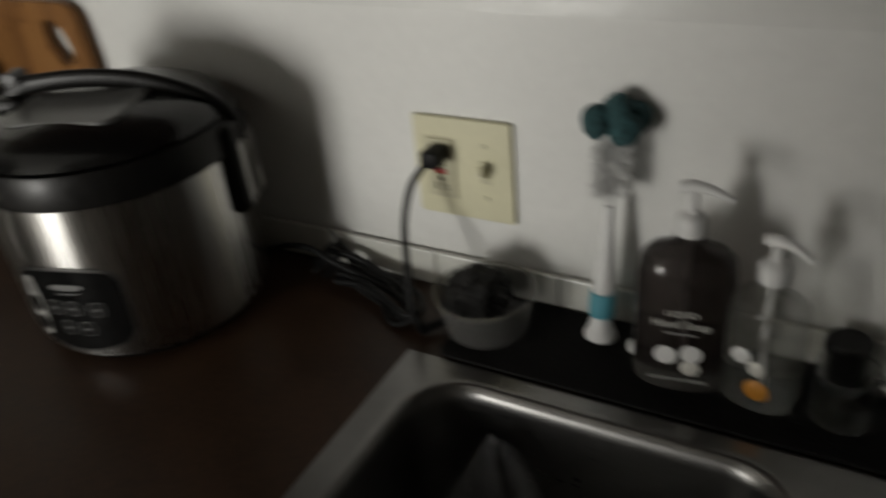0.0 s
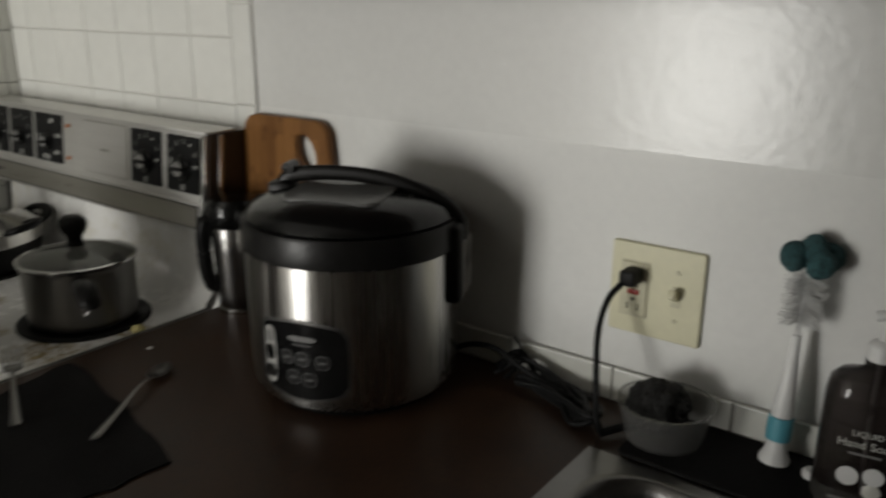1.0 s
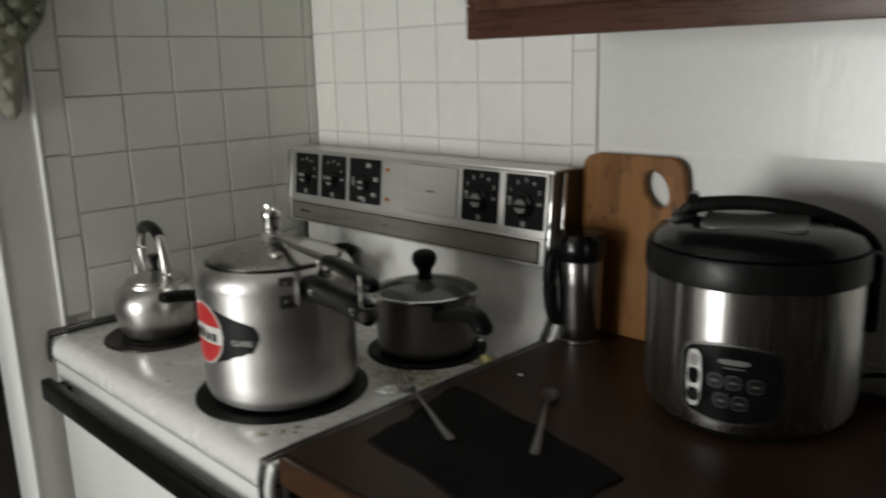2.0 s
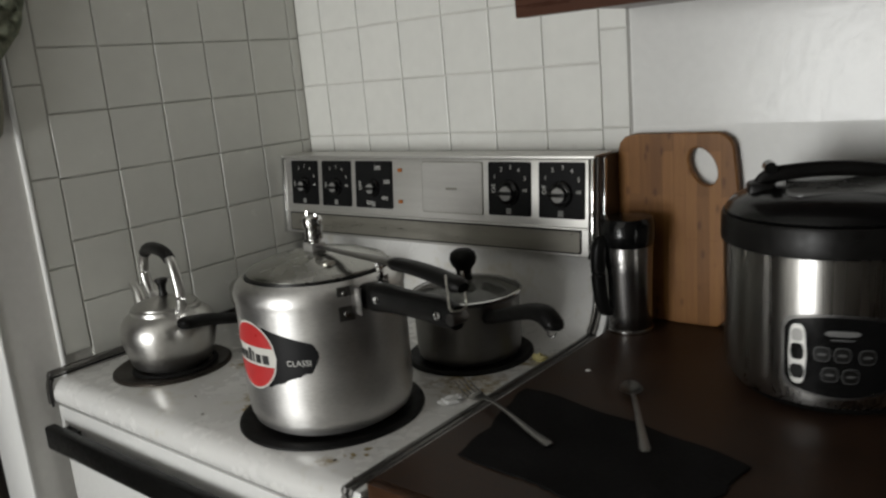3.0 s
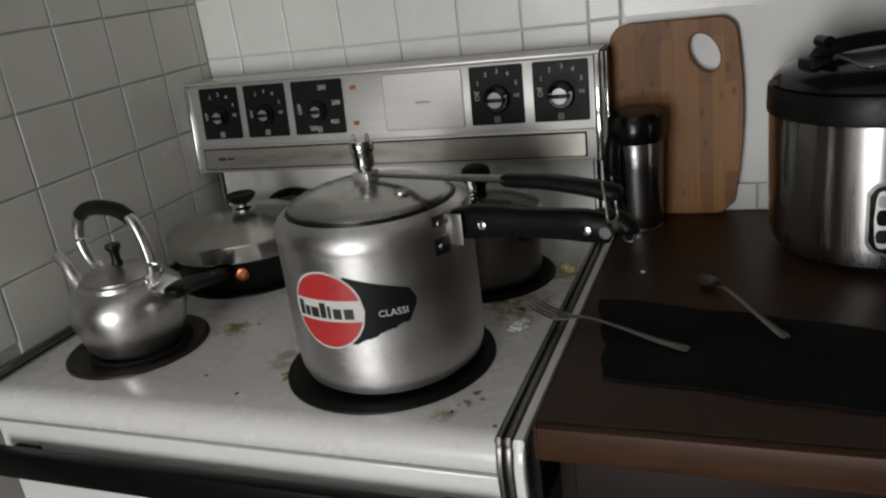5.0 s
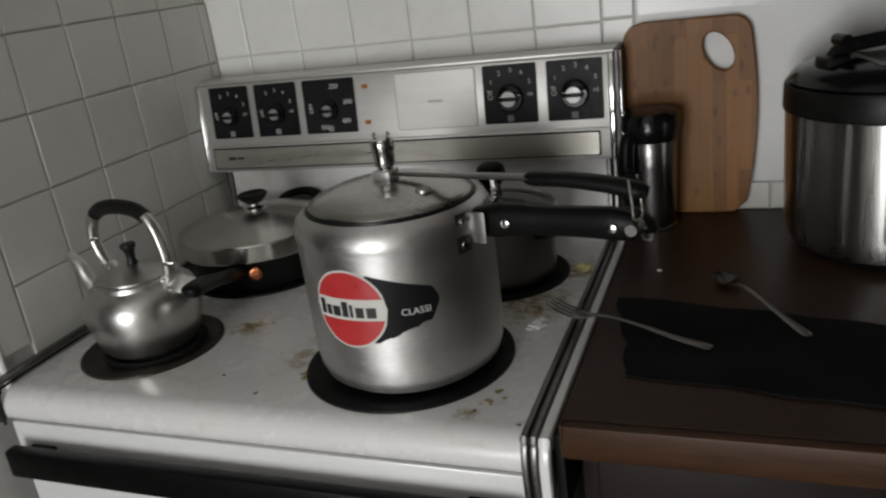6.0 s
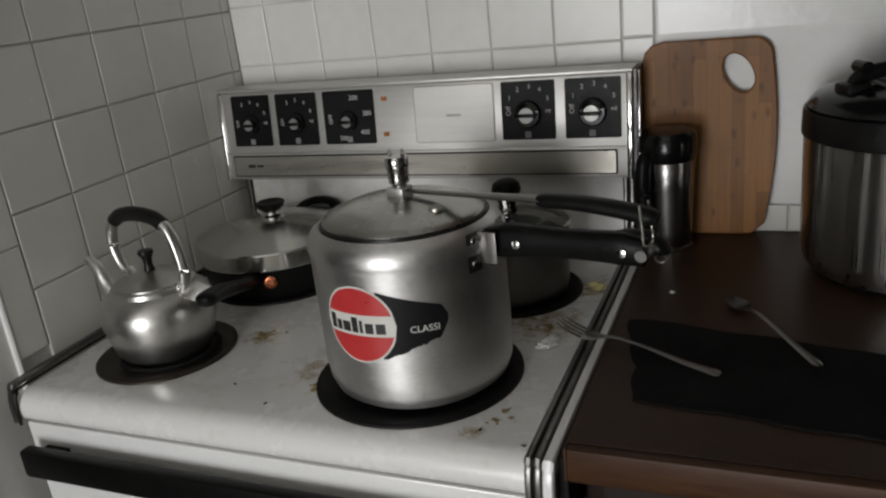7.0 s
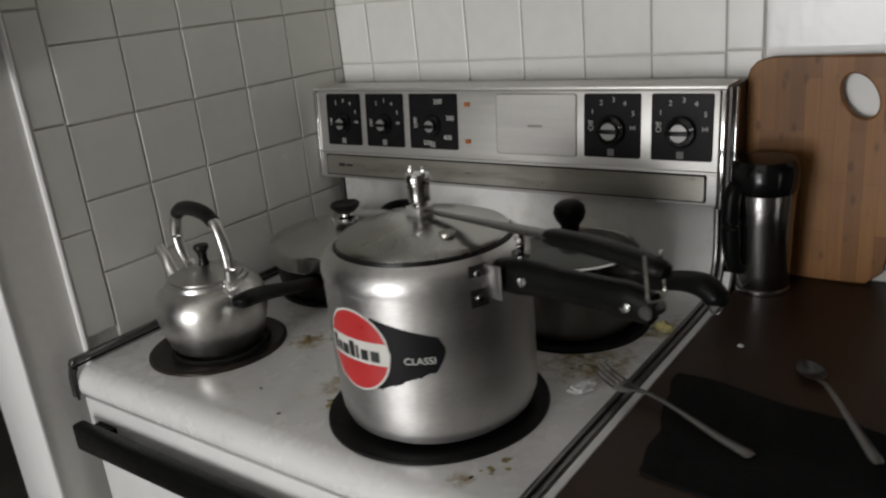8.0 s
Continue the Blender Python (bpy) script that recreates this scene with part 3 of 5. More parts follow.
part("clock_panel", on_panel(slab(rounded(-0.0695, 0.0695, -0.0455, 0.0455, 0.0045, 4), -0.001, 0.0016, 0.0004), 0.4755, 1.138), M_PANEL, stove)
part("clock_words", on_panel(slab(rounded(-0.013, 0.013, -0.002, 0.002, 0.001, 2), 0.0016, 0.0019), 0.4755, 1.136), M_STRIP, stove)
for z, m in ((1.168, M_AMBER), (1.108, M_AMBER)):
    part("pilot_lamp", on_panel(slab(rounded(-0.005, 0.005, -0.0034, 0.0034, 0.001, 2), -0.001, 0.0022, 0.0005), 0.349, z), m, stove, "amber indicator lens")
part("strip_outline", on_panel(slab(rounded(-0.360, 0.360, -0.0195, 0.0195, 0.003, 3), -0.001, 0.001, 0.0003), 0.3835, 1.0555), M_DIAL, stove)
part("metal_strip", on_panel(slab(rounded(-0.3575, 0.3575, -0.0172, 0.0172, 0.003, 3), 0.0, 0.0022, 0.0005), 0.3835, 1.0555), M_STRIP, stove, "tarnished metal strip")
part("maker_bars", on_panel(merged(slab(rounded(-0.012, 0.004, -0.003, 0.003, 0.001, 2), 0.0022, 0.0027), slab(rounded(0.007, 0.022, -0.002, 0.002, 0.001, 2), 0.0022, 0.0027)), 0.068, 1.056), M_DARKWORDS, stove)
part("panel_ledge", leaning(boxed(0.006, 0.766, -0.1095, -0.1035, 1.0755, 1.0795, bevel=0.001)), M_PANEL, stove)
part("panel_rim", leaning(boxed(0.004, 0.768, -0.110, -0.03, 1.191, 1.196, bevel=0.001)), M_PANEL, stove, "thin bright rim of the control panel")
for x0, x1 in ((0.0045, 0.0135), (0.7585, 0.7675)):
    part("panel_post", leaning(boxed(x0, x1, -0.112, -0.1035, 1.03, 1.1905, bevel=0.0015)), M_CHROME, stove)
for x0, x1 in ((0.002, 0.0055), (0.7685, 0.772)):
    part("panel_side", leaning(boxed(x0, x1, -0.103, -0.012, 1.03, 1.1925)), M_BROWNSIDE, stove, "dark brown side of the back panel")
part("side_strip", leaning(boxed(0.7715, 0.7755, -0.088, -0.080, 1.0, 1.190, bevel=0.001)), M_CHROME, stove, "bright metal strip")
part("back_panel", boxed(0.006, 0.766, -0.058, -0.006, 0.86, 1.0295), M_BROWNSIDE, stove)


def burner(cx, cy, r):
    bowl = part("drip_bowl", lathe([(0, 0.0006), (r * 0.5, 0.0008), (r * 0.80, 0.0015), (r * 0.87, 0.004), (r * 0.96, 0.0055), (r, 0.003), (r * 1.003, 0.0)], 56, None, cx, cy), M_CHAR if cx > 0.3 or cy > -0.3 else M_DRIP, stove, "burnt black drip bowl" if cx > 0.3 else "scorched brown drip bowl")
    pts = []
    for k in range(0, 90):
        a = k * 0.24
        rr = r * (0.16 + 0.62 * k / 89)
        pts.append((cx + rr * math.cos(a), cy + rr * math.sin(a), 0.0022))
    part("coil", tube(pts, 0.0042, 6, n=1), M_COIL, bowl, "black spiral heating coil")
    for o in (bowl, *bowl.children):
        o.location.z = TOP if o is bowl else 0
    return bowl


BURN = {"fr": (0.561, -0.510, 0.1315), "fl": (0.165, -0.518, 0.099), "rr": (0.604, -0.240, 0.104), "rl": (0.180, -0.232, 0.126)}
for q in BURN.values():
    burner(*q)

# grease and crumbs on the cooktop
rng = random.Random(4)
blobs = []
for cx, cy, n, s in ((0.425, -0.43, 12, 0.022), (0.285, -0.445, 8, 0.016), (0.68, -0.36, 12, 0.025), (0.70, -0.60, 5, 0.02), (0.44, -0.57, 5, 0.012)):
    for _ in range(n):
        px, py = cx + rng.gauss(0, s * 0.6), cy + rng.gauss(0, s * 0.6)
        rr = rng.uniform(0.0012, 0.0055)
        k = rng.randint(6, 9)
        out = [(px + rr * rng.uniform(0.5, 1.5) * math.cos(2 * math.pi * i / k), py + rr * rng.uniform(0.5, 1.3) * math.sin(2 * math.pi * i / k)) for i in range(k)]
        blobs.append(slab(out, TOP + 0.0001, TOP + 0.0008, 0.0002))
tagged(part("grease_stain", merged(*blobs), M_GREASE, stove, "scattered brown grease spots"), kind="stuff")
blobs = []
for cx, cy in ((0.33, -0.585), (0.735, -0.64), (0.44, -0.50), (0.30, -0.30), (0.335, -0.31), (0.36, -0.36), (0.40, -0.62), (0.68, -0.62)):
    blobs.append(turned(boxed(-0.0025, 0.0025, -0.0012, 0.0012, 0, 0.0012, bevel=0.0004), pose(cx, cy, TOP, 0, 0, rng.uniform(0, 180))))
tagged(part("crumb", merged(*blobs), M_CRUMB, stove, "small burnt crumbs"), kind="stuff")


# ---- counter and cabinets ----
CT = 0.913
bm = bmesh.new()
ring_o = [(0.787, -0.655), (3.2, -0.655), (3.2, -0.010), (0.787, -0.010)]
ring_i = [(1.487, -0.605), (2.26, -0.605), (2.26, -0.150), (1.487, -0.150)]
rows = [[bm.verts.new((x, y, z)) for x, y in ring] for ring, z in ((ring_i, CT - 0.038), (ring_o, CT - 0.038), (ring_o, CT), (ring_i, CT), (ring_i, CT - 0.038))]
grid_faces(bm, rows)
bmesh.ops.remove_doubles(bm, verts=bm.verts, dist=0.0001)
counter = solid("countertop", bm, M_COUNTER, "dark brown laminate kitchen countertop", "countertop", "structure")
part("front_edge", boxed(0.787, 3.2, -0.669, -0.655, CT - 0.039, CT - 0.0008, bevel=0.003), M_EDGE, counter, "worn wooden front edge")
part("end_edge", boxed(0.7845, 0.787, -0.667, -0.012, CT - 0.038, CT - 0.001), M_EDGE, counter)
cab = thing("base_cabinet", pose(0, 0, 0), "dark stained wooden base cabinet under the counter", "cabinet")
part("body", boxed(0.79, 1.47, -0.60, -0.02, 0.1, CT - 0.040), M_BASECAB, cab)
part("kick_board", boxed(0.79, 1.47, -0.55, -0.53, 0.0, 0.1), M_BLACK, cab)
for x0, x1 in ((0.81, 1.12), (1.14, 1.45)):
    d = part("drawer", boxed(x0, x1, -0.622, -0.601, 0.72, 0.845, bevel=0.004), M_BASECAB, cab)
    part("handle", tube([((x0 + x1) / 2 - 0.04, -0.623, 0.785), ((x0 + x1) / 2 - 0.035, -0.645, 0.785), ((x0 + x1) / 2 + 0.035, -0.645, 0.785), ((x0 + x1) / 2 + 0.04, -0.623, 0.785)], 0.005, 8), M_STRIP, d)
    part("door", boxed(x0, x1, -0.622, -0.601, 0.13, 0.70, bevel=0.004), M_BASECAB, cab)
cab = thing("base_cabinet", pose(0, 0, 0), "dark stained wooden base cabinet under the sink", "cabinet")
part("body", merged(boxed(1.475, 3.19, -0.60, -0.02, 0.1, 0.66), boxed(1.475, 3.19, -0.60, -0.585, 0.66, CT - 0.040)), M_BASECAB, cab)
part("kick_board", boxed(1.475, 3.19, -0.55, -0.53, 0.0, 0.1), M_BLACK, cab)
for k in range(4):
    part("door", boxed(1.49 + 0.42 * k, 1.89 + 0.42 * k, -0.622, -0.601, 0.13, 0.84, bevel=0.004), M_BASECAB, cab)

wallcab = thing("wall_cabinet", pose(0, 0, 0), "dark cherry wall cabinet with raised panel doors", "cabinet")
CZ, CX = 1.405, 0.79
part("body", boxed(CX, 2.9, -0.300, -0.0025, CZ + 0.012, 2.15), M_CAB, wallcab)
bm = merged(boxed(CX - 0.002, 2.9, -0.320, -0.3002, CZ, CZ + 0.045, bevel=0.002), boxed(CX - 0.002, CX + 0.035, -0.320, -0.3002, CZ + 0.0455, 2.15, bevel=0.002))
part("face_frame", bm, M_CAB, wallcab)
for k in range(4):
    x0 = CX + 0.028 + 0.47 * k
    d = part("door", boxed(x0, x0 + 0.455, -0.339, -0.3205, CZ + 0.034, 2.12, bevel=0.006, seg=3), M_CABV, wallcab)
    part("door_panel", boxed(x0 + 0.055, x0 + 0.40, -0.343, -0.336, CZ + 0.09, 2.06, bevel=0.006), M_CABV, d)
    part("knob", turned(lathe([(0, 0), (0.006, 0), (0.005, 0.012), (0.013, 0.018), (0.012, 0.025), (0, 0.028)], 20), pose(x0 + 0.43, -0.3392, CZ + 0.052, 90)), M_STRIP, d, "tarnished metal knob")


# ---- wall outlet ----
outlet = thing("outlet_plate", pose(1.486, 0, 1.066), "ivory two-gang wall plate with outlet and switch", "outlet")
part("plate", turned(slab(rounded(-0.0575, 0.0575, -0.0575, 0.0575, 0.004, 4), 0, 0.006, 0.002), pose(0, 0, 0, 90)), M_IVORY, outlet)
gfci = part("receptacle", turned(slab(rounded(-0.0165, 0.0165, -0.0335, 0.0335, 0.002, 3), 0.006, 0.0085, 0.0008), pose(-0.026, 0, 0, 90)), M_IVORYDARK, outlet, "ivory receptacle with red test button")
part("outline", turned(slab(rounded(-0.0185, 0.0185, -0.0355, 0.0355, 0.002, 3), 0.0055, 0.0064, 0.0002), pose(-0.026, 0, 0, 90)), M_IVORYDARK, outlet)
part("red_button", boxed(-0.033, -0.019, -0.0105, -0.008, -0.006, 0.000, bevel=0.0008), M_REDBTN, gfci)
part("black_button", boxed(-0.031, -0.021, -0.0100, -0.008, 0.003, 0.008, bevel=0.0008), M_BLACK, gfci)
part("slot", merged(boxed(-0.0335, -0.0318, -0.0089, -0.0080, -0.026, -0.018), boxed(-0.0205, -0.0188, -0.0089, -0.0080, -0.026, -0.018), turned(lathe([(0, 0), (0.0024, 0), (0.0024, 0.0009), (0, 0.0009)], 12), pose(-0.0262, -0.0080, -0.0125, 90))), M_BLACK, gfci)
part("switch_surround", boxed(0.020, 0.032, -0.0068, -0.0050, -0.0125, 0.0125), M_IVORYDARK, outlet)
part("toggle", turned(boxed(-0.0042, 0.0042, -0.020, 0.0, -0.005, 0.005, bevel=0.001), pose(0.026, -0.006, 0.0, -28)), M_IVORY, outlet)
for x, z in ((0.026, 0.030), (0.026, -0.030)):
    part("screw", turned(lathe([(0, 0), (0.003, 0), (0.0026, 0.001), (0, 0.0012)], 12), pose(x, -0.006, z, 90)), M_IVORYDARK, outlet)


# ---- pressure cooker ----
pc = thing("pressure_cooker", pose(0.568, -0.513, 0.8960) @ Matrix.Diagonal((1.015, 1.015, 1.01, 1)), "aluminium pressure cooker with red and black sticker and long black handles", "pressure cooker")
R = 0.1135
part("body", lathe([(0, 0), (0.085, 0), (0.098, 0.003), (0.107, 0.010), (R - 0.002, 0.022), (R, 0.04), (R, 0.172), (R + 0.0012, 0.177), (R + 0.0018, 0.181), (R + 0.0012, 0.186), (R - 0.0005, 0.191), (R - 0.0035, 0.1955), (R - 0.008, 0.199), (0.1015, 0.2015), (0.0995, 0.2030), (0.0975, 0.2005), (0.0955, 0.18), (0.0955, 0.05), (0, 0.05)], 96), M_ALU, pc)
part("gasket", lathe([(0.0970, 0.196), (0.0980, 0.201), (0.0970, 0.2050), (0.0935, 0.2062), (0.090, 0.203), (0.090, 0.196)], 72), M_BLACK, pc, "black rubber gasket")
lid = part("lid", lathe([(0.0940, 0.2020), (0.0952, 0.2070), (0.0925, 0.2100), (0.085, 0.2125), (0.07, 0.2185), (0.05, 0.2235), (0.025, 0.2265), (0, 0.2275)], 72), M_ALU_LID, pc, "domed polished lid")
HD = radians(-11)
ux, uy = math.cos(HD), math.sin(HD)
part("lid_bracket", merged(turned(merged(tube([(0.0, 0.0, 0.2325), (0.06, 0.0, 0.2322), (0.13, 0, 0.2325), (0.195, 0.0, 0.233)], [0.006, 0.0065, 0.009, 0.0105], 8, flat=0.35)), pose(0, 0, 0, 0, 0, -11))), M_CUTLERY, lid, "steel strap across the lid")
part("lid_block", turned(boxed(-0.013, 0.010, -0.011, 0.011, 0.2262, 0.2372, bevel=0.0015), pose(0, 0, 0, 0, 0, -11)), M_PANEL, lid, "bright metal block under the weight")
part("pressure_weight", lathe([(0, 0.2374), (0.0085, 0.2374), (0.009, 0.2405), (0.0118, 0.2425), (0.0122, 0.2585), (0.0135, 0.2605), (0.0138, 0.2690), (0.0122, 0.2725), (0.008, 0.2740), (0, 0.2740)], 36), M_CHROME, lid, "chrome pressure weight")
for x in (-0.0085, 0.0085):
    part("weight_prong", tube([(x, 0, 0.271), (x, 0, 0.276), (x * 0.9, 0, 0.2805)], [0.0026, 0.0024, 0.0016], 8), M_CHROME, lid)
part("safety_valve", lathe([(0, 0.219), (0.0095, 0.219), (0.009, 0.2222), (0.004, 0.2232), (0, 0.2232)], 20, None, 0.055, -0.03), M_STRIP, lid)
rot = pose(0, 0, 0, 0, 0, -11)
bm = tube([(0.176, 0, 0.2325), (0.186, 0, 0.2320), (0.22, 0, 0.2315), (0.26, 0, 0.228), (0.290, 0, 0.223), (0.300, 0, 0.221)], [0.0085, 0.0108, 0.0110, 0.0114, 0.0118, 0.0080], 14, flat=0.70, power=2.6)
part("lid_handle", turned(bm, rot), M_HANDLE, pc, "black lid handle")
bm = tube([(0.112, 0, 0.181), (0.135, 0, 0.184), (0.16, 0, 0.186), (0.19, 0, 0.1865), (0.23, 0, 0.1875), (0.262, 0, 0.1875), (0.287, 0, 0.185)], [0.0120, 0.0140, 0.0130, 0.0118, 0.0118, 0.0125, 0.0105], 14, flat=1.35, power=2.8)
hb = part("body_handle", turned(bm, rot), M_HANDLE, pc, "black body handle")
for x, z in ((0.152, 0.185), (0.268, 0.187)):
    part("rivet", turned(lathe([(0, 0), (0.005, 0), (0.0045, 0.0012), (0.002, 0.002), (0, 0.002)], 16), rot @ pose(x, -0.0135, z, 90)), M_CHROME, hb, "bright rivet")
part("end_pin", turned(lathe([(0, -0.0115), (0.006, -0.0115), (0.007, -0.010), (0.007, 0.010), (0.006, 0.0115), (0, 0.0115)], 24), rot @ pose(0.286, 0, 0.185, 90)), M_DULLSTEEL, hb, "dull metal end pin")
bm = tube([(0.286, -0.0110, 0.236), (0.289, -0.0125, 0.214), (0.290, -0.0120, 0.198), (0.2915, -0.004, 0.1945), (0.292, 0.004, 0.1945), (0.291, 0.0105, 0.20), (0.287, 0.0110, 0.235)], 0.0012, 8)
part("clip", turned(bm, rot), M_STRIP, pc, "chrome wire locking clip")
for a in (-15, 15):
    br2 = wrap(columns(-0.010, 0.010, lambda s: 0.156, lambda s: 0.200, 4, -0.0006), R, -11 + a)
    part("bracket", br2, M_DULLSTEEL, pc)
    for z in (0.165, 0.191):
        part("rivet", turned(lathe([(0, 0), (0.0042, 0), (0.0036, 0.0018), (0, 0.0026)], 14), Matrix.Rotation(radians(-11 + a), 4, "Z") @ pose(R + 0.0004, 0, z, 0, 90)), M_CHROME, pc, "bright rivet")
for y in (-0.0225, 0.0200):
    part("handle_cheek", turned(boxed(R - 0.004, R + 0.019, y, y + 0.0025, 0.164, 0.199, bevel=0.0008), rot), M_DULLSTEEL, pc, "steel cheek plate of the handle")
bm = turned(tube([(0.128, 0.012, 0.197), (0.130, 0.012, 0.212), (0.130, 0.010, 0.228)], 0.0045, 8), rot)
part("lever_post", bm, M_CHROME, pc)
# sticker
SA, SZ, SR = -98, 0.1135, 0.0455
disc = lambda s, r: math.sqrt(max(0.0, r * r - s * s))
stick = part("sticker", wrap(columns(-SR, SR, lambda s: SZ - disc(s, SR), lambda s: SZ + disc(s, SR), 28, -0.0006), R, SA), M_STICKWHITE, pc, "round red and white sticker")
q = SR * 0.95
w = math.sqrt(q * q - 0.0125 ** 2)
part("red_field", wrap(columns(-w, w, lambda s: SZ + 0.0125, lambda s: SZ + disc(s, q), 24, -0.0009), R, SA), M_RED, stick)
part("red_field", wrap(columns(-w, w, lambda s: SZ - disc(s, q), lambda s: SZ - 0.0125, 24, -0.0009), R, SA), M_RED, stick)
for s0, s1, z0, z1 in ((-0.040, -0.032, -0.009, 0.009), (-0.030, -0.023, -0.009, 0.003), (-0.021, -0.010, -0.009, 0.003), (-0.008, 0.000, -0.009, 0.009), (0.002, 0.006, -0.009, 0.006), (0.009, 0.019, -0.009, 0.003), (0.022, 0.033, -0.009, 0.003)):
    part("maker_bar", wrap(columns(s0, s1, lambda s, z=z0: SZ + z, lambda s, z=z1: SZ + z, 3, -0.0009), R, SA), M_DARKWORDS, stick)
rr2 = random.Random(9)
jag = [rr2.uniform(-0.0015, 0.0015) for _ in range(40)]
flag_hi = lambda s: SZ + 0.040 - 0.30 * max(0, s - 0.026)
flag_lo = lambda s: SZ - 0.040 + 0.34 * max(0, s - 0.026) + jag[int(s * 330) % 40] + max(0, s - 0.092) * 1.4
part("black_field", wrap(columns(0.026, 0.102, lambda s: max(flag_lo(s), SZ - 0.040), lambda s: flag_hi(s) - max(0, s - 0.096) * 1.6, 30, -0.0003), R, SA), M_STICKBLACK, stick, "torn black sticker field")
bm = turned(lettering("CLASSI", 0.0108), Matrix.Translation((0.0755, -0.0008, SZ - 0.0055)) @ Matrix.Rotation(radians(90), 4, "X"))
bmesh.ops.subdivide_edges(bm, edges=bm.edges, cuts=1)
part("word", wrap(bm, R, SA), M_WORDS, stick)


# ---- kettle ----
ket = thing("kettle", pose(0.163, -0.514, 0.8960, 0, 0, -8) @ Matrix.Diagonal((1.05, 1.05, 1.0, 1)), "round aluminium kettle with a black gripped arch handle", "kettle")
part("body", lathe([(0, 0), (0.054, 0), (0.060, 0.003), (0.064, 0.009), (0.0705, 0.030), (0.0748, 0.050), (0.0756, 0.062), (0.0742, 0.073), (0.0695, 0.084), (0.0625, 0.0905), (0.0555, 0.0945), (0.0548, 0.1005), (0.0515, 0.1025), (0, 0.1035)], 72), M_KETTLE, ket)
klid = part("lid", lathe([(0.0505, 0.1028), (0.0505, 0.1055), (0.046, 0.1072), (0.030, 0.1125), (0.010, 0.117), (0, 0.1195)], 48), M_KETTLE, ket)
part("knob", lathe([(0, 0.119), (0.0075, 0.119), (0.0055, 0.127), (0.0065, 0.136), (0.0105, 0.144), (0.0095, 0.148), (0, 0.1485)], 24), M_BLACK, klid, "small black lid knob")
part("spout", tube([(-0.055, 0, 0.050), (-0.082, 0, 0.062), (-0.098, 0, 0.085), (-0.108, 0, 0.108), (-0.124, 0, 0.124)], [0.020, 0.0165, 0.0115, 0.009, 0.0075], 16), M_KETTLE, ket)
part("arch_handle", tube([(0.060, 0, 0.098), (0.066, 0, 0.118), (0.064, 0, 0.150), (0.053, 0, 0.183), (0.030, 0, 0.197), (0.0, 0, 0.200), (-0.030, 0, 0.197), (-0.053, 0, 0.183), (-0.062, 0, 0.155), (-0.056, 0, 0.128), (-0.044, 0, 0.108)], 0.0082, 12, flat=0.8), M_KETTLE, ket, "bent metal arch handle")
part("grip", tube([(0.047, 0, 0.1885), (0.030, 0, 0.1975), (0.0, 0, 0.201), (-0.030, 0, 0.1975), (-0.047, 0, 0.1885)], [0.0095, 0.0102, 0.0105, 0.0102, 0.0095], 14), M_BLACK, ket, "black ridged hand grip")
for x, z in ((0.059, 0.100), (-0.042, 0.108)):
    part("lug", turned(boxed(-0.007, 0.007, -0.008, 0.008, -0.010, 0.010, bevel=0.003), pose(x, 0, z, 0, 30 if x > 0 else -30)), M_ALU, ket)
    part("rivet", turned(lathe([(0, 0), (0.0045, 0), (0.004, 0.0015), (0, 0.0024)], 12), pose(x, -0.008, z, 90)), M_CHROME, ket)
part("fill_flange", turned(boxed(-0.016, 0.016, -0.0015, 0.0015, -0.013, 0.013, bevel=0.001), pose(0.078, 0.004, 0.093, -35, 20, 15)), M_KETTLE, ket)

# ---- covered frying pan ----
pan = thing("frying_pan", pose(0.180, -0.232, 0.8945) @ Matrix.Diagonal((0.96, 0.96, 0.96, 1)), "black frying pan with a domed steel lid", "pan")
part("body", lathe([(0, 0), (0.115, 0), (0.123, 0.003), (0.130, 0.020), (0.135, 0.050), (0.138, 0.056), (0.136, 0.058), (0.133, 0.055), (0.12, 0.008), (0, 0.006)], 72), M_HANDLE, pan, "black non-stick pan body")
plid = part("lid", lathe([(0.1385, 0.0565), (0.1400, 0.059), (0.1392, 0.0835), (0.1375, 0.0862), (0.134, 0.0868), (0.11, 0.0935), (0.08, 0.101), (0.045, 0.107), (0.02, 0.109), (0, 0.1095)], 72), M_PANLID, pan, "domed polished steel lid", sharp=24)
part("knob_base", lathe([(0, 0.108), (0.021, 0.108), (0.019, 0.113), (0.012, 0.116), (0.0105, 0.122), (0, 0.122)], 28), M_CHROME, plid)
part("knob", lathe([(0, 0.120), (0.014, 0.121), (0.024, 0.130), (0.0265, 0.136), (0.024, 0.1385), (0.012, 0.1355), (0, 0.135)], 32), M_BLACK, plid, "black dished lid knob")
ph = part("long_handle", tube([(0.030, -0.130, 0.042), (0.046, -0.166, 0.053), (0.074, -0.226, 0.074), (0.096, -0.29, 0.094), (0.112, -0.338, 0.104), (0.115, -0.348, 0.104)], [0.016, 0.0145, 0.014, 0.0155, 0.0145, 0.007], 14, flat=0.7, power=2.6), M_HANDLE, pan, "long black pan handle")
part("rivet", turned(lathe([(0, 0), (0.011, 0), (0.0112, 0.0015), (0.009, 0.0028), (0.0058, 0.0028), (0.005, 0.001), (0, 0.001)], 24), pose(0.0610, -0.1225, 0.038, 90, 0, 26)), M_COPPER, pan, "copper coloured rivet")
part("rear_handle", tube([(-0.034, 0.122, 0.070), (-0.026, 0.146, 0.088), (0.008, 0.156, 0.094), (0.042, 0.146, 0.088), (0.050, 0.116, 0.070)], 0.012, 12, flat=0.6), M_HANDLE, pan, "small black loop handle")
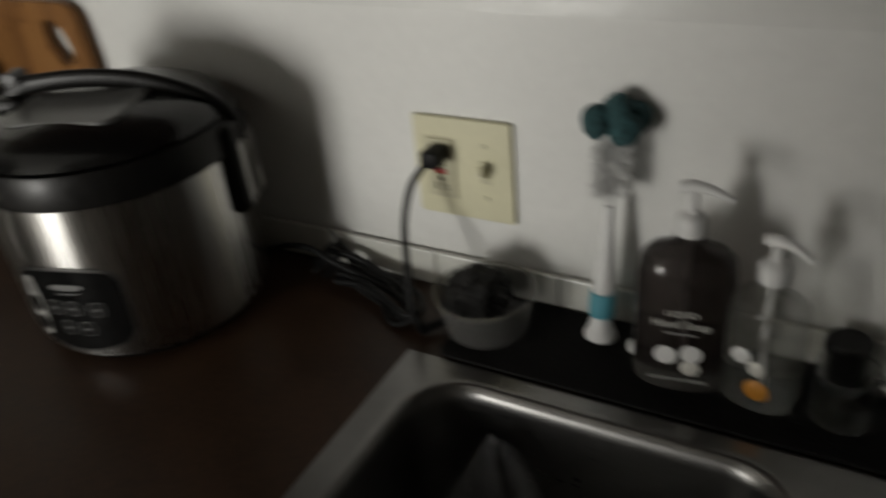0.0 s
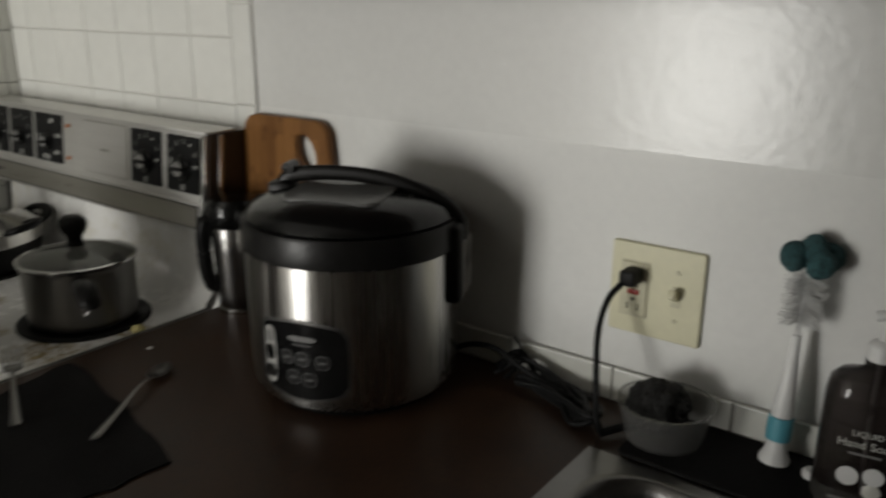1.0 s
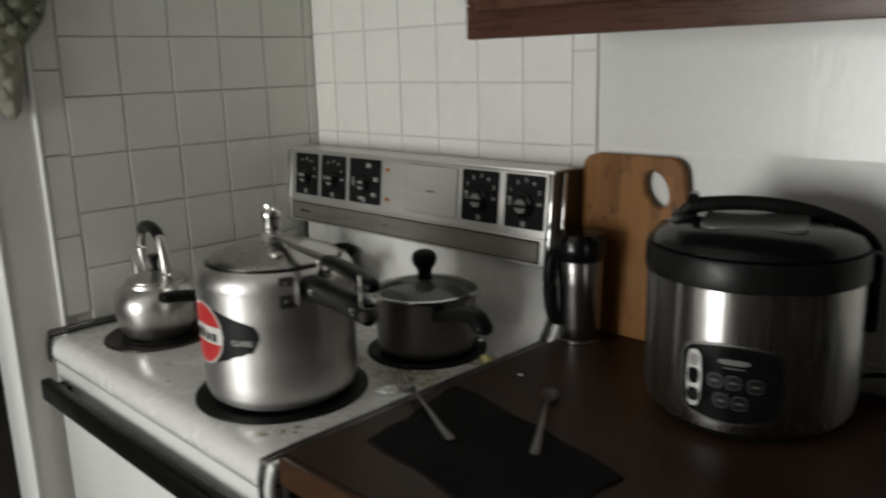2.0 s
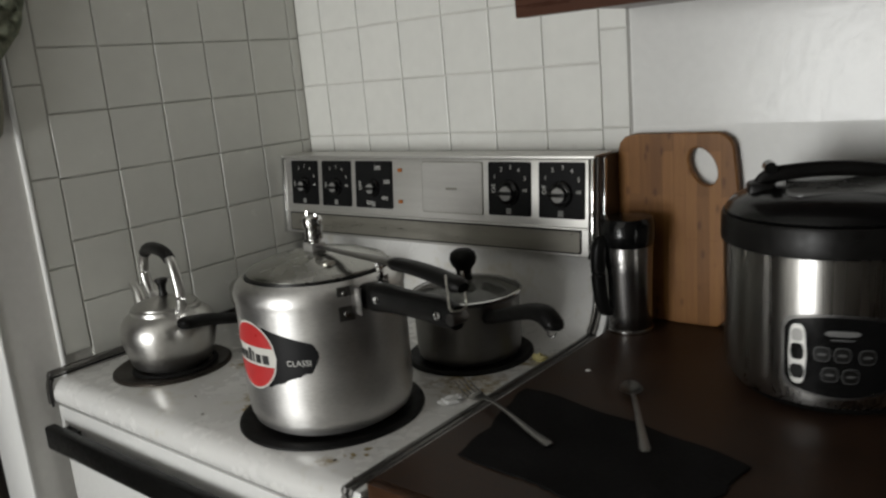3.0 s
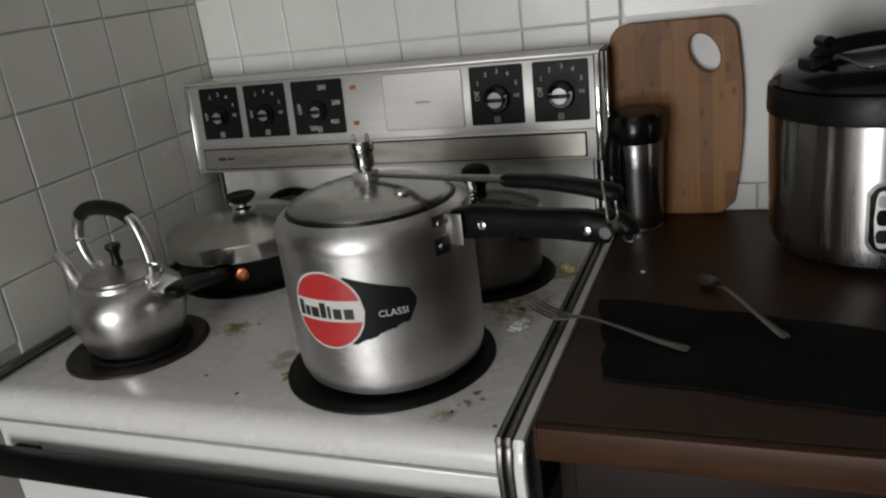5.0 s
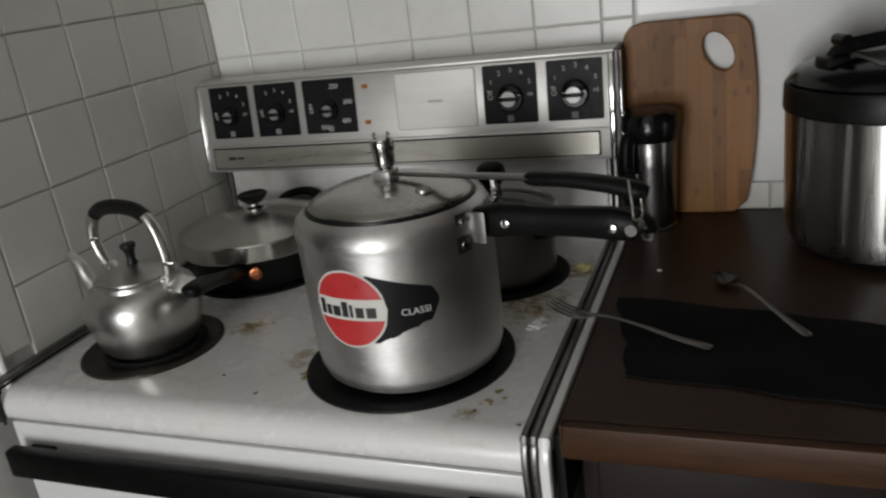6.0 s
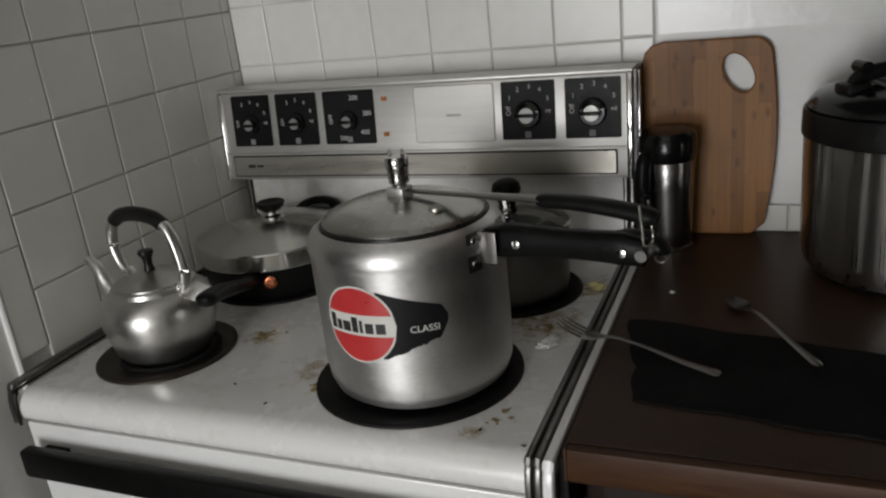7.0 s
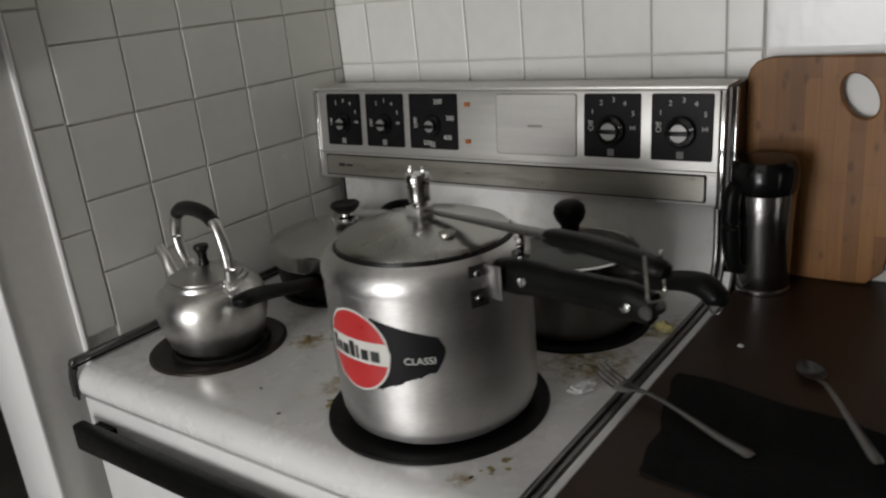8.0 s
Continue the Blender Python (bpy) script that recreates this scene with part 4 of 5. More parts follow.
part("side_handle", tube([(0.108, 0.066, 0.090), (0.128, 0.082, 0.098), (0.150, 0.064, 0.098), (0.160, 0.030, 0.096), (0.140, 0.018, 0.088)], 0.009, 12, flat=0.8), M_HANDLE, pan, "small black loop handle")

# ---- saucepan ----
sp = thing("saucepan", pose(0.604, -0.240, 0.8950), "dull steel saucepan with a glass lid and black handle", "saucepan")
part("body", lathe([(0, 0), (0.076, 0), (0.083, 0.004), (0.0855, 0.015), (0.0865, 0.09), (0.089, 0.096), (0.090, 0.098), (0.088, 0.0995), (0.085, 0.096), (0.083, 0.02), (0, 0.012)], 64), M_DULLSTEEL, sp)
slid = part("lid", lathe([(0.0885, 0.1005), (0.090, 0.103), (0.086, 0.1055), (0.070, 0.112), (0.045, 0.119), (0.02, 0.1225), (0, 0.123), (0, 0.1195), (0.045, 0.1155), (0.07, 0.1085), (0.085, 0.1015)], 64), M_LIDGLASS, sp, "clear glass lid")
part("lid_rim", lathe([(0.0885, 0.1000), (0.0915, 0.1015), (0.0915, 0.1045), (0.088, 0.106), (0.0865, 0.104)], 64), M_CHROME, slid, "steel lid rim")
part("knob", lathe([(0, 0.120), (0.014, 0.1215), (0.012, 0.129), (0.013, 0.138), (0.0195, 0.147), (0.022, 0.156), (0.020, 0.165), (0.013, 0.1705), (0, 0.172)], 32), M_HANDLE, slid, "rounded black lid knob")
part("handle", tube([(0.074, -0.040, 0.078), (0.105, -0.057, 0.089), (0.150, -0.079, 0.106), (0.190, -0.096, 0.119), (0.218, -0.106, 0.121), (0.236, -0.112, 0.110), (0.238, -0.113, 0.104)], [0.012, 0.012, 0.0125, 0.0135, 0.015, 0.014, 0.008], 14, flat=0.85, power=2.5), M_HANDLE, sp, "curved black pan handle")
part("hanging_ring", tube([(0.228, -0.117, 0.104), (0.231, -0.120, 0.098), (0.239, -0.122, 0.097), (0.243, -0.119, 0.103)], 0.0014, 8), M_DULLSTEEL, sp)

# ---- travel mug ----
mug = thing("travel_mug", pose(0.817, -0.086, CT) @ Matrix.Diagonal((1.05, 1.05, 1.0, 1)), "steel travel mug with black lid and handle", "mug")
part("body", lathe([(0, 0), (0.030, 0), (0.0325, 0.003), (0.033, 0.03), (0.0355, 0.10), (0.0375, 0.143), (0.036, 0.146), (0, 0.146)], 48), M_MUG, mug, "dark brushed steel body")
part("lid", lathe([(0.038, 0.142), (0.040, 0.145), (0.041, 0.160), (0.0405, 0.178), (0.036, 0.186), (0.020, 0.188), (0, 0.188)], 48), M_BLACK_GL, mug, "black plastic lid")
part("handle", tube([(-0.024, -0.026, 0.150), (-0.030, -0.034, 0.146), (-0.032, -0.037, 0.11), (-0.031, -0.036, 0.07), (-0.028, -0.031, 0.042), (-0.021, -0.023, 0.036)], [0.011, 0.011, 0.0115, 0.011, 0.0105, 0.009], 12), M_HANDLE, mug, "thick black side handle")
part("foot_ring", lathe([(0.0335, 0.0), (0.0345, 0.002), (0.034, 0.006), (0.0325, 0.006)], 40), M_CHROME, mug)

# ---- cutting board ----
board = thing("cutting_board", pose(0.867, -0.0118, CT, -1.6), "bamboo cutting board with an oval hole leaning on the wall", "cutting board")
W, H, T = 0.103, 0.308, 0.016
NB = 72
hx, hz, ha = 0.047, 0.256, radians(-62)


def board_edge(a):
    """Where a ray from the hole's middle meets the board's outline."""
    d = Vector((math.cos(a), math.sin(a)))
    lo, hi = 0.0, 0.6
    for _ in range(30):
        k = (lo + hi) / 2
        x, z = hx + d.x * k, hz + d.y * k
        half = W * (0.75 + 0.25 * math.sin(math.pi * min(1, max(0, z / H * 0.70 + 0.11))))
        u, v = abs(x) / half, abs(z - H / 2) / (H / 2)
        r = 0.024
        ax, az = max(0.0, abs(x) - (half - r)) / r, max(0.0, abs(z - H / 2) - (H / 2 - r)) / r
        inside = u <= 1 and v <= 1 and ax * ax + az * az <= 1
        lo, hi = (k, hi) if inside else (lo, k)
    return hx + d.x * lo, hz + d.y * lo


outer, inner = [], []
for k in range(NB):
    a = 2 * math.pi * k / NB
    outer.append(board_edge(a))
    b2 = a - ha
    r = 1 / math.sqrt((math.cos(b2) / 0.031) ** 2 + (math.sin(b2) / 0.0195) ** 2)
    inner.append((hx + r * math.cos(a), hz + r * math.sin(a)))
bm = bmesh.new()
cols = []
for ring, sgn in ((outer, 1), (inner, -1)):
    for y, ins in ((0.0, 0.0025), (0.0025, 0.0), (T - 0.0025, 0.0), (T, 0.0025)):
        row = []
        for x, z in ring:
            d = Vector((hx - x, hz - z)).normalized() * ins * sgn
            row.append(bm.verts.new((x + d.x, -y, z + d.y)))
        cols.append(row)
for p, q in ((0, 1), (1, 2), (2, 3), (4, 5), (5, 6), (6, 7), (3, 7), (0, 4)):
    grid_faces(bm, [cols[p], cols[q]])
part("board", bm, M_BAMBOO, board, sharp=30)

# ---- rice cooker ----
rc = thing("rice_cooker", pose(1.138, -0.154, CT) @ Matrix.Diagonal((1.04, 1.04, 1.01, 1)), "brushed steel rice cooker with black lid and control panel", "rice cooker")
RR = 0.129
part("base", lathe([(0, 0), (0.108, 0), (0.112, 0.004), (0.113, 0.012), (0, 0.012)], 64), M_BLACK, rc, "black plastic base")
part("body", lathe([(0.110, 0.008), (0.120, 0.012), (0.126, 0.022), (RR, 0.040), (RR + 0.001, 0.15), (RR + 0.001, 0.190), (RR - 0.002, 0.192), (0.1, 0.192)], 96), M_COOKER, rc)
part("lid_band", lathe([(RR - 0.003, 0.1905), (RR + 0.0035, 0.1915), (RR + 0.004, 0.196), (RR + 0.003, 0.222), (RR + 0.0015, 0.226), (RR - 0.002, 0.226), (0.1, 0.224)], 80), M_BLACK, rc, "black rim band of the lid")
lid2 = part("lid", lathe([(RR - 0.004, 0.2265), (RR - 0.001, 0.229), (RR - 0.004, 0.234), (0.118, 0.242), (0.10, 0.250), (0.075, 0.256), (0.04, 0.259), (0, 0.260)], 72), M_BLACK_GL, rc, "domed black lid")
turn = pose(0, 0, 0, 0, 0, 25)
part("lid_plate", turned(slab(rounded(-0.060, 0.060, -0.076, 0.030, 0.018, 5), -0.014, 0.0, 0.002), pose(0, 0, 0.2618, 4, 0, 20)), M_LIDSHINE, lid2, "flat glossy lid inset, greyed to stand in for reflection")
part("steam_vent", turned(slab(rounded(-0.012, 0.018, -0.010, 0.010, 0.005, 4), 0.262, 0.266, 0.001), turn @ pose(0.012, 0.034, 0)), M_BLACK, lid2)
part("carry_handle", turned(tube([(-0.090, 0, 0.243), (-0.078, 0, 0.266), (-0.045, 0, 0.2725), (0.0, 0, 0.2735), (0.045, 0, 0.268), (0.080, 0, 0.257), (0.108, 0, 0.243), (0.128, 0, 0.224), (0.133, 0, 0.195)], [0.012, 0.0105, 0.0098, 0.0095, 0.0098, 0.0105, 0.0115, 0.012, 0.012], 14, flat=0.6, up=(0, 1, 0), power=2.6), turn), M_BLACK, rc, "black arched carrying handle")
part("handle_stud", turned(merged(lathe([(0, -0.012), (0.0075, -0.012), (0.0075, 0.012), (0, 0.012)], 16)), turn @ pose(-0.076, 0, 0.279, 90)), M_BLACK_GL, rc)
part("hinge_block", turned(boxed(-0.102, -0.070, -0.018, 0.018, 0.236, 0.262, bevel=0.006), turn), M_BLACK, rc)
part("side_bracket", turned(boxed(RR - 0.010, RR + 0.0125, -0.030, 0.030, 0.122, 0.222, bevel=0.008, seg=3), turn), M_BLACK, rc, "black side bracket")
part("bracket_plate", turned(boxed(RR + 0.0120, RR + 0.0147, -0.0225, 0.026, 0.132, 0.200, bevel=0.001), turn), M_COOKER, rc, "steel plate on the side bracket")
PA = -75


def panel_shape(w, h, drop, y):
    """A control panel outline: straight sides with bowed top and bottom."""
    return columns(-w, w, lambda s: -h - drop * (1 - (s / w) ** 2) + max(0, abs(s) - w + 0.010) ** 2 * 90, lambda s: h + drop * 0.7 * (1 - (s / w) ** 2) - max(0, abs(s) - w + 0.010) ** 2 * 90, 26, y)


pz = 0.080
cp = part("control_frame", turned(wrap(panel_shape(0.0590, 0.0407, 0.012, -0.0022), RR, PA), pose(0, 0, pz)), M_CUTLERY, rc, "bright rim of the control panel")
part("control_panel", turned(wrap(panel_shape(0.0555, 0.0375, 0.012, -0.0030), RR, PA), pose(0, 0, pz)), M_BLACK_GL, rc, "glossy black control panel")
KEY = -0.0036


def key(s, z, w, h, mat, y=KEY, nm="key"):
    part(nm, turned(wrap(columns(s - w, s + w, lambda q: z - h * math.sqrt(max(0.0, 1 - ((q - s) / w) ** 4)), lambda q: z + h * math.sqrt(max(0.0, 1 - ((q - s) / w) ** 4)), 12, y), RR, PA), pose(0, 0, pz)), mat, cp)


key(-0.041, -0.001, 0.0095, 0.036, M_PANEL, nm="key_column")
key(-0.041, 0.002, 0.0075, 0.010, M_BLACK_GL, -0.0042, nm="display")
key(-0.041, 0.022, 0.0065, 0.0075, M_CAPS, -0.0042)
key(-0.041, -0.022, 0.0078, 0.0085, M_BLACK, -0.0042)
for s, z in ((-0.016, 0.002), (0.004, 0.002), (0.028, 0.000), (-0.008, -0.022), (0.012, -0.023)):
    key(s, z, 0.0088, 0.0088, M_KEYRING)
    key(s, z, 0.0078, 0.0078, M_BLACK, -0.0040)
    key(s, z, 0.0046, 0.0016, M_KEYRING, -0.0044, "key_mark")
key(0.004, 0.027, 0.018, 0.0034, M_MAKER, nm="maker_bar")
key(0.004, 0.0195, 0.013, 0.0010, M_KEYRING, nm="maker_bar")

# ---- power cord ----
cord = thing("power_cord", pose(0, 0, 0), "black power cord plugged into the wall outlet", "cord")
part("cable", tube([(1.236, -0.085, 0.948), (1.262, -0.070, 0.962), (1.295, -0.058, 0.962), (1.325, -0.052, 0.945), (1.36, -0.050, 0.932), (1.41, -0.060, 0.926), (1.455, -0.085, 0.922), (1.474, -0.105, 0.922), (1.469, -0.108, 0.945), (1.458, -0.092, 0.99), (1.447, -0.070, 1.03), (1.447, -0.050, 1.062), (1.456, -0.034, 1.080)], 0.0038, 8), M_CORD, cord)
part("plug", boxed(1.451, 1.471, -0.036, -0.009, 1.076, 1.095, bevel=0.004), M_CORD, cord, "black moulded plug")
rk = random.Random(21)
for k in range(5):
    pts = []
    for x, y, z in ((1.300, -0.045, 0.920), (1.318, -0.030, 0.938), (1.36, -0.034, 0.932), (1.42, -0.052, 0.926), (1.458, -0.084, 0.922), (1.44, -0.096, 0.920), (1.38, -0.072, 0.921), (1.33, -0.054, 0.924)):
        pts.append((x + rk.uniform(-0.012, 0.012), y + rk.uniform(-0.009, 0.009), max(0.9175, z + rk.uniform(-0.003, 0.012))))
    part("loop", tube(pts, 0.0034, 8), M_CORD, cord)
part("cable_tie", tube([(1.325, -0.05, 0.918), (1.318, -0.026, 0.95), (1.302, -0.018, 0.965)], 0.002, 6), M_CORD, cord)
part("cable_end", tube([(1.474, -0.106, 0.921), (1.488, -0.085, 0.923), (1.505, -0.068, 0.925)], 0.005, 8), M_CORD, cord)

# ---- cloth, cutlery and scraps ----
bm = bmesh.new()
N = 26
rows = []
for i in range(N + 1):
    f = i / N
    row = []
    for j in range(N + 1):
        g = j / N
        a = Vector((0.802, -0.372)).lerp(Vector((1.126, -0.437)), f)
        b = Vector((0.836, -0.568)).lerp(Vector((1.104, -0.600)), f)
        p = a.lerp(b, g)
        n2 = noise.noise(Vector((f * 4, g * 4, 3.1)))
        p.y += 0.010 * math.sin(f * 3.1) * (1 - g) + 0.008 * noise.noise(Vector((f * 4, g * 2, 0)))
        p.x += 0.010 * noise.noise(Vector((g * 4, f * 2, 7))) + 0.0018 * noise.noise(Vector((g * 25, f * 25, 2)))
        p.y += 0.0018 * noise.noise(Vector((g * 25, f * 25, 9)))
        row.append((p.x, p.y, CT + 0.0015 + 0.0012 * (n2 + 1)))
    rows.append(row)
top = [[bm.verts.new(p) for p in row] for row in rows]
low = [[bm.verts.new((p[0], p[1], CT + 0.0002)) for p in row] for row in rows]
for grid in (top, low):
    grid_faces(bm, grid, closed=False)
rim_t = top[0] + [r[-1] for r in top[1:]] + top[-1][-2::-1] + [r[0] for r in top[-2:0:-1]]
rim_l = low[0] + [r[-1] for r in low[1:]] + low[-1][-2::-1] + [r[0] for r in low[-2:0:-1]]
grid_faces(bm, [rim_t, rim_l])
solid("black_cloth", bm, M_MAT, "thin black cloth lying on the counter", "cloth")


def bowl_of_spoon(length, width, depth):
    bm = bmesh.new()
    rows = []
    for i in range(9):
        r = i / 8
        ring = []
        for k in range(20):
            a = 2 * math.pi * k / 20
            w = width * (1 + 0.18 * math.cos(a))
            ring.append(bm.verts.new((length * r * math.cos(a), w * r * math.sin(a), depth * (r * r - 1) + 0.001 * r)))
        rows.append(ring)
    grid_faces(bm, rows)
    bm.faces.new(rows[0])
    geom = bm.faces[:]
    bmesh.ops.solidify(bm, geom=geom, thickness=0.0012)
    return bm


spoon = thing("spoon", pose(0.930, -0.316, CT + 0.0075, 0, 0, math.degrees(math.atan2(-0.148, 0.090))), "small stainless steel teaspoon lying on the counter", "spoon")
part("bowl", bowl_of_spoon(0.024, 0.0145, 0.006), M_CUTLERY, spoon)
part("handle", tube([(0.022, 0, 0.001), (0.045, 0, 0.006), (0.08, 0, 0.005), (0.12, 0, 0.001), (0.165, 0, -0.002), (0.175, 0, -0.002)], [0.0035, 0.0028, 0.003, 0.0042, 0.0062, 0.003], 10, flat=0.35), M_CUTLERY, spoon)
fork = thing("fork", pose(0.782, -0.440, CT + 0.007, 0, 0, math.degrees(math.atan2(-0.062, 0.135))), "stainless steel fork resting across the stove edge", "fork")
part("handle", tube([(-0.004, 0, 0.002), (0.02, 0, 0.006), (0.06, 0, 0.005), (0.11, 0, 0.000), (0.145, 0, -0.001), (0.153, 0, -0.001)], [0.0055, 0.003, 0.0032, 0.0052, 0.0072, 0.004], 10, flat=0.3), M_CUTLERY, fork)
part("head", tube([(0.0, 0, 0.002), (-0.012, 0, -0.001), (-0.024, 0, -0.002), (-0.030, 0, -0.001)], [0.004, 0.0105, 0.0125, 0.0125], 10, flat=0.14), M_CUTLERY, fork)
for k in range(4):
    y = -0.0105 + 0.007 * k
    part("tine", tube([(-0.028, y, -0.0012), (-0.048, y, 0.002), (-0.066, y * 0.95, 0.008)], [0.0017, 0.0015, 0.0008], 6), M_CUTLERY, fork)


def scrap(name, x, y, z, size, mat, label, cat, seed):
    bm = bmesh.new()
    bmesh.ops.create_icosphere(bm, subdivisions=3, radius=1)
    for v in bm.verts:
        n2 = noise.noise(v.co * 2.3 + Vector((seed, 0, 0)))
        v.co = Vector((v.co.x * size[0] * (1 + 0.7 * n2), v.co.y * size[1] * (1 + 0.7 * noise.noise(v.co * 2 + Vector((0, seed, 0)))), max(0.0, (v.co.z * 0.5 + 0.5)) * size[2] * (1 + 0.8 * n2)))
    ob = solid(name, bm, mat, label, cat, sharp=25)
    ob.matrix_basis = pose(x, y, z, 0, 0, seed * 31)
    return ob


scrap("paper_scrap", 0.703, -0.413, TOP + 0.0002, (0.019, 0.010, 0.008), M_PAPER, "crumpled white paper scrap on the cooktop", "scrap", 2.3)
scrap("food_scrap", 0.728, -0.222, TOP + 0.0002, (0.014, 0.010, 0.009), M_YELLOW, "pale yellow food scrap on the cooktop", "scrap", 5.1)
scrap("crumb", 0.843, -0.275, CT + 0.0001, (0.004, 0.003, 0.002), M_PAPER, "small pale crumb on the counter", "crumb", 3.7)

# ---- oven mitt ----
mitt = thing("oven_mitt", pose(0.006, -0.725, 1.30), "quilted green floral oven mitt hanging on the wall", "oven mitt")
M_MITT = pm("floral_quilt", (0.26, 0.26, 0.19), 0.95, 0, 0.1, 34, 120, 0.5, 0.002, color2=(0.085, 0.105, 0.07))
M_MITT2 = pm("pale_binding", (0.30, 0.29, 0.23), 0.95, 0, 0.1, 22, 200, 0.5, 0.001)


def mitt_mesh(outline, thick, n=34, quilt=0.0):
    ys = [p[0] for p in outline]
    zs = [p[1] for p in outline]
    y0, y1, z0, z1 = min(ys), max(ys), min(zs), max(zs)

    def edge(y, z):
        best, inside, near = 9.0, False, (y, z)
        for (ya, za), (yb, zb) in zip(outline, outline[1:] + outline[:1]):
            d = Vector((yb - ya, zb - za))
            t = max(0, min(1, ((y - ya) * d.x + (z - za) * d.y) / max(1e-9, d.length_squared)))
            k = math.hypot(y - ya - t * d.x, z - za - t * d.y)
            if k < best:
                best, near = k, (ya + t * d.x, za + t * d.y)
            if (za > z) != (zb > z) and y < (yb - ya) * (z - za) / (zb - za) + ya:
                inside = not inside
        return (best if inside else -best), near
    bm = bmesh.new()
    vs = {}
    for i in range(n + 1):
        for j in range(n + 1):
            y, z = y0 + (y1 - y0) * i / n, z0 + (z1 - z0) * j / n
            d, near = edge(y, z)
            if d > -(z1 - z0) / n * 1.1:
                if d < 0:
                    y, z = near
                d = max(d, 0)
                q = min(1, d / 0.03)
                h = thick * math.sqrt(q * (2 - q))
                if quilt:
                    w = abs(math.sin((y + z * 0.7) * 80)) * abs(math.sin((y * 0.7 - z) * 80))
                    h *= 1 - quilt + quilt * math.sqrt(w)
                h += 0.003 * noise.noise(Vector((y * 25, z * 25, 1)))
                vs[i, j] = (bm.verts.new((max(0.003, h), y, z)), bm.verts.new((0.0005, y, z)))
    for (i, j), a in vs.items():
        if (i + 1, j) in vs and (i, j + 1) in vs and (i + 1, j + 1) in vs:
            b, c, d = vs[i + 1, j], vs[i + 1, j + 1], vs[i, j + 1]
            bm.faces.new((a[0], b[0], c[0], d[0]))
            bm.faces.new((d[1], c[1], b[1], a[1]))
    return bm


part("body", mitt_mesh([(-0.125, 0.02), (-0.10, -0.002), (-0.05, 0.0), (-0.015, 0.018), (0.008, 0.05), (0.04, 0.09), (0.085, 0.12), (0.125, 0.165), (0.145, 0.22), (0.145, 0.38), (-0.10, 0.40), (-0.125, 0.2)], 0.034, 56, quilt=0.5), M_MITT, mitt)
part("thumb", turned(mitt_mesh([(0.015, 0.11), (0.022, 0.05), (0.030, 0.018), (0.042, 0.002), (0.056, -0.003), (0.068, 0.010), (0.075, 0.04), (0.082, 0.09), (0.085, 0.16), (0.04, 0.17)], 0.028, 40, 0.25), pose(0.004, 0, 0)), M_MITT2, mitt, "thumb of the mitt")

# ---- sink ----
sink = thing("sink", pose(0, 0, 0), "stainless steel double bowl kitchen sink", "sink")
SX0, SX1, SY0, SY1 = 1.474, 2.272, -0.615, -0.132


def sink_bowl(x0, x1, y0, y1, cell):
    n = 7
    rows = []
    bm = bmesh.new()
    inner = rounded(x0, x1, y0, y1, 0.06, n)
    cx, cy = (x0 + x1) / 2, (y0 + y1) / 2
    a0, a1, b0, b1 = cell
    outer = []
    for x, y in inner:
        dx, dy = x - cx, y - cy
        k = min(((a1 - cx) / dx) if dx > 1e-9 else ((a0 - cx) / dx if dx < -1e-9 else 9e9), ((b1 - cy) / dy) if dy > 1e-9 else ((b0 - cy) / dy if dy < -1e-9 else 9e9))
        outer.append((cx + dx * k, cy + dy * k))
    # corners of the cell
    for tx, ty in ((a0, b0), (a0, b1), (a1, b0), (a1, b1)):
        i = min(range(len(outer)), key=lambda k: (outer[k][0] - tx) ** 2 + (outer[k][1] - ty) ** 2)
        outer[i] = (tx, ty)
    rows.append([bm.verts.new((x, y, CT + 0.0005)) for x, y in outer])
    rows.append([bm.verts.new((x, y, CT + 0.004)) for x, y in outer])
    for off, z in ((-0.010, 0.0042), (-0.004, 0.0050), (0.0, 0.0035), (0.004, -0.002), (0.007, -0.012), (0.010, -0.06), (0.014, -0.13), (0.024, -0.158), (0.045, -0.170)):
        ring = rounded(x0 + off, x1 - off, y0 + off, y1 - off, max(0.02, 0.06 - off * 0.3), n)
        rows.append([bm.verts.new((x, y, CT + z)) for x, y in ring])
    grid_faces(bm, rows)
    bm.faces.new(rows[-1])
    return bm


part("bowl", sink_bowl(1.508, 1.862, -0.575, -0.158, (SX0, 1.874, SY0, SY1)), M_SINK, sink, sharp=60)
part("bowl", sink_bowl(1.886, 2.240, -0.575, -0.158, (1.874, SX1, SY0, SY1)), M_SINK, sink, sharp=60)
bm = lathe([(0, 0.004), (0.03, 0.003), (0.042, 0.002), (0.045, 0.0005)], 32, None, 1.70, -0.37)
part("drain", turned(bm, pose(0, 0, CT - 0.170)), M_CHROME, sink)
bm = bmesh.new()
bmesh.ops.create_grid(bm, x_segments=44, y_segments=44, size=0.10)
for v in bm.verts:
    r = math.hypot(v.co.x + 0.01, v.co.y - 0.085)
    n1 = noise.noise(v.co * 14)
    n2 = noise.noise(v.co * 38 + Vector((5, 0, 0)))
    fold = abs(math.sin(math.atan2(v.co.y - 0.085, v.co.x + 0.01) * 1.5 + n1 * 2))
    v.co.z = max(0.0, 0.135 * math.exp(-(r / 0.055) ** 1.3) * (0.7 + 0.3 * fold) + 0.035 * (n1 + 0.6) * math.exp(-(r / 0.12) ** 4) + 0.008 * n2)
bag = solid("plastic_bag", bm, M_BAG, "crumpled clear plastic bag lying in the sink", "bag", sharp=120)
bag.matrix_basis = pose(1.612, -0.288, CT - 0.1695, 0, 0, 0)

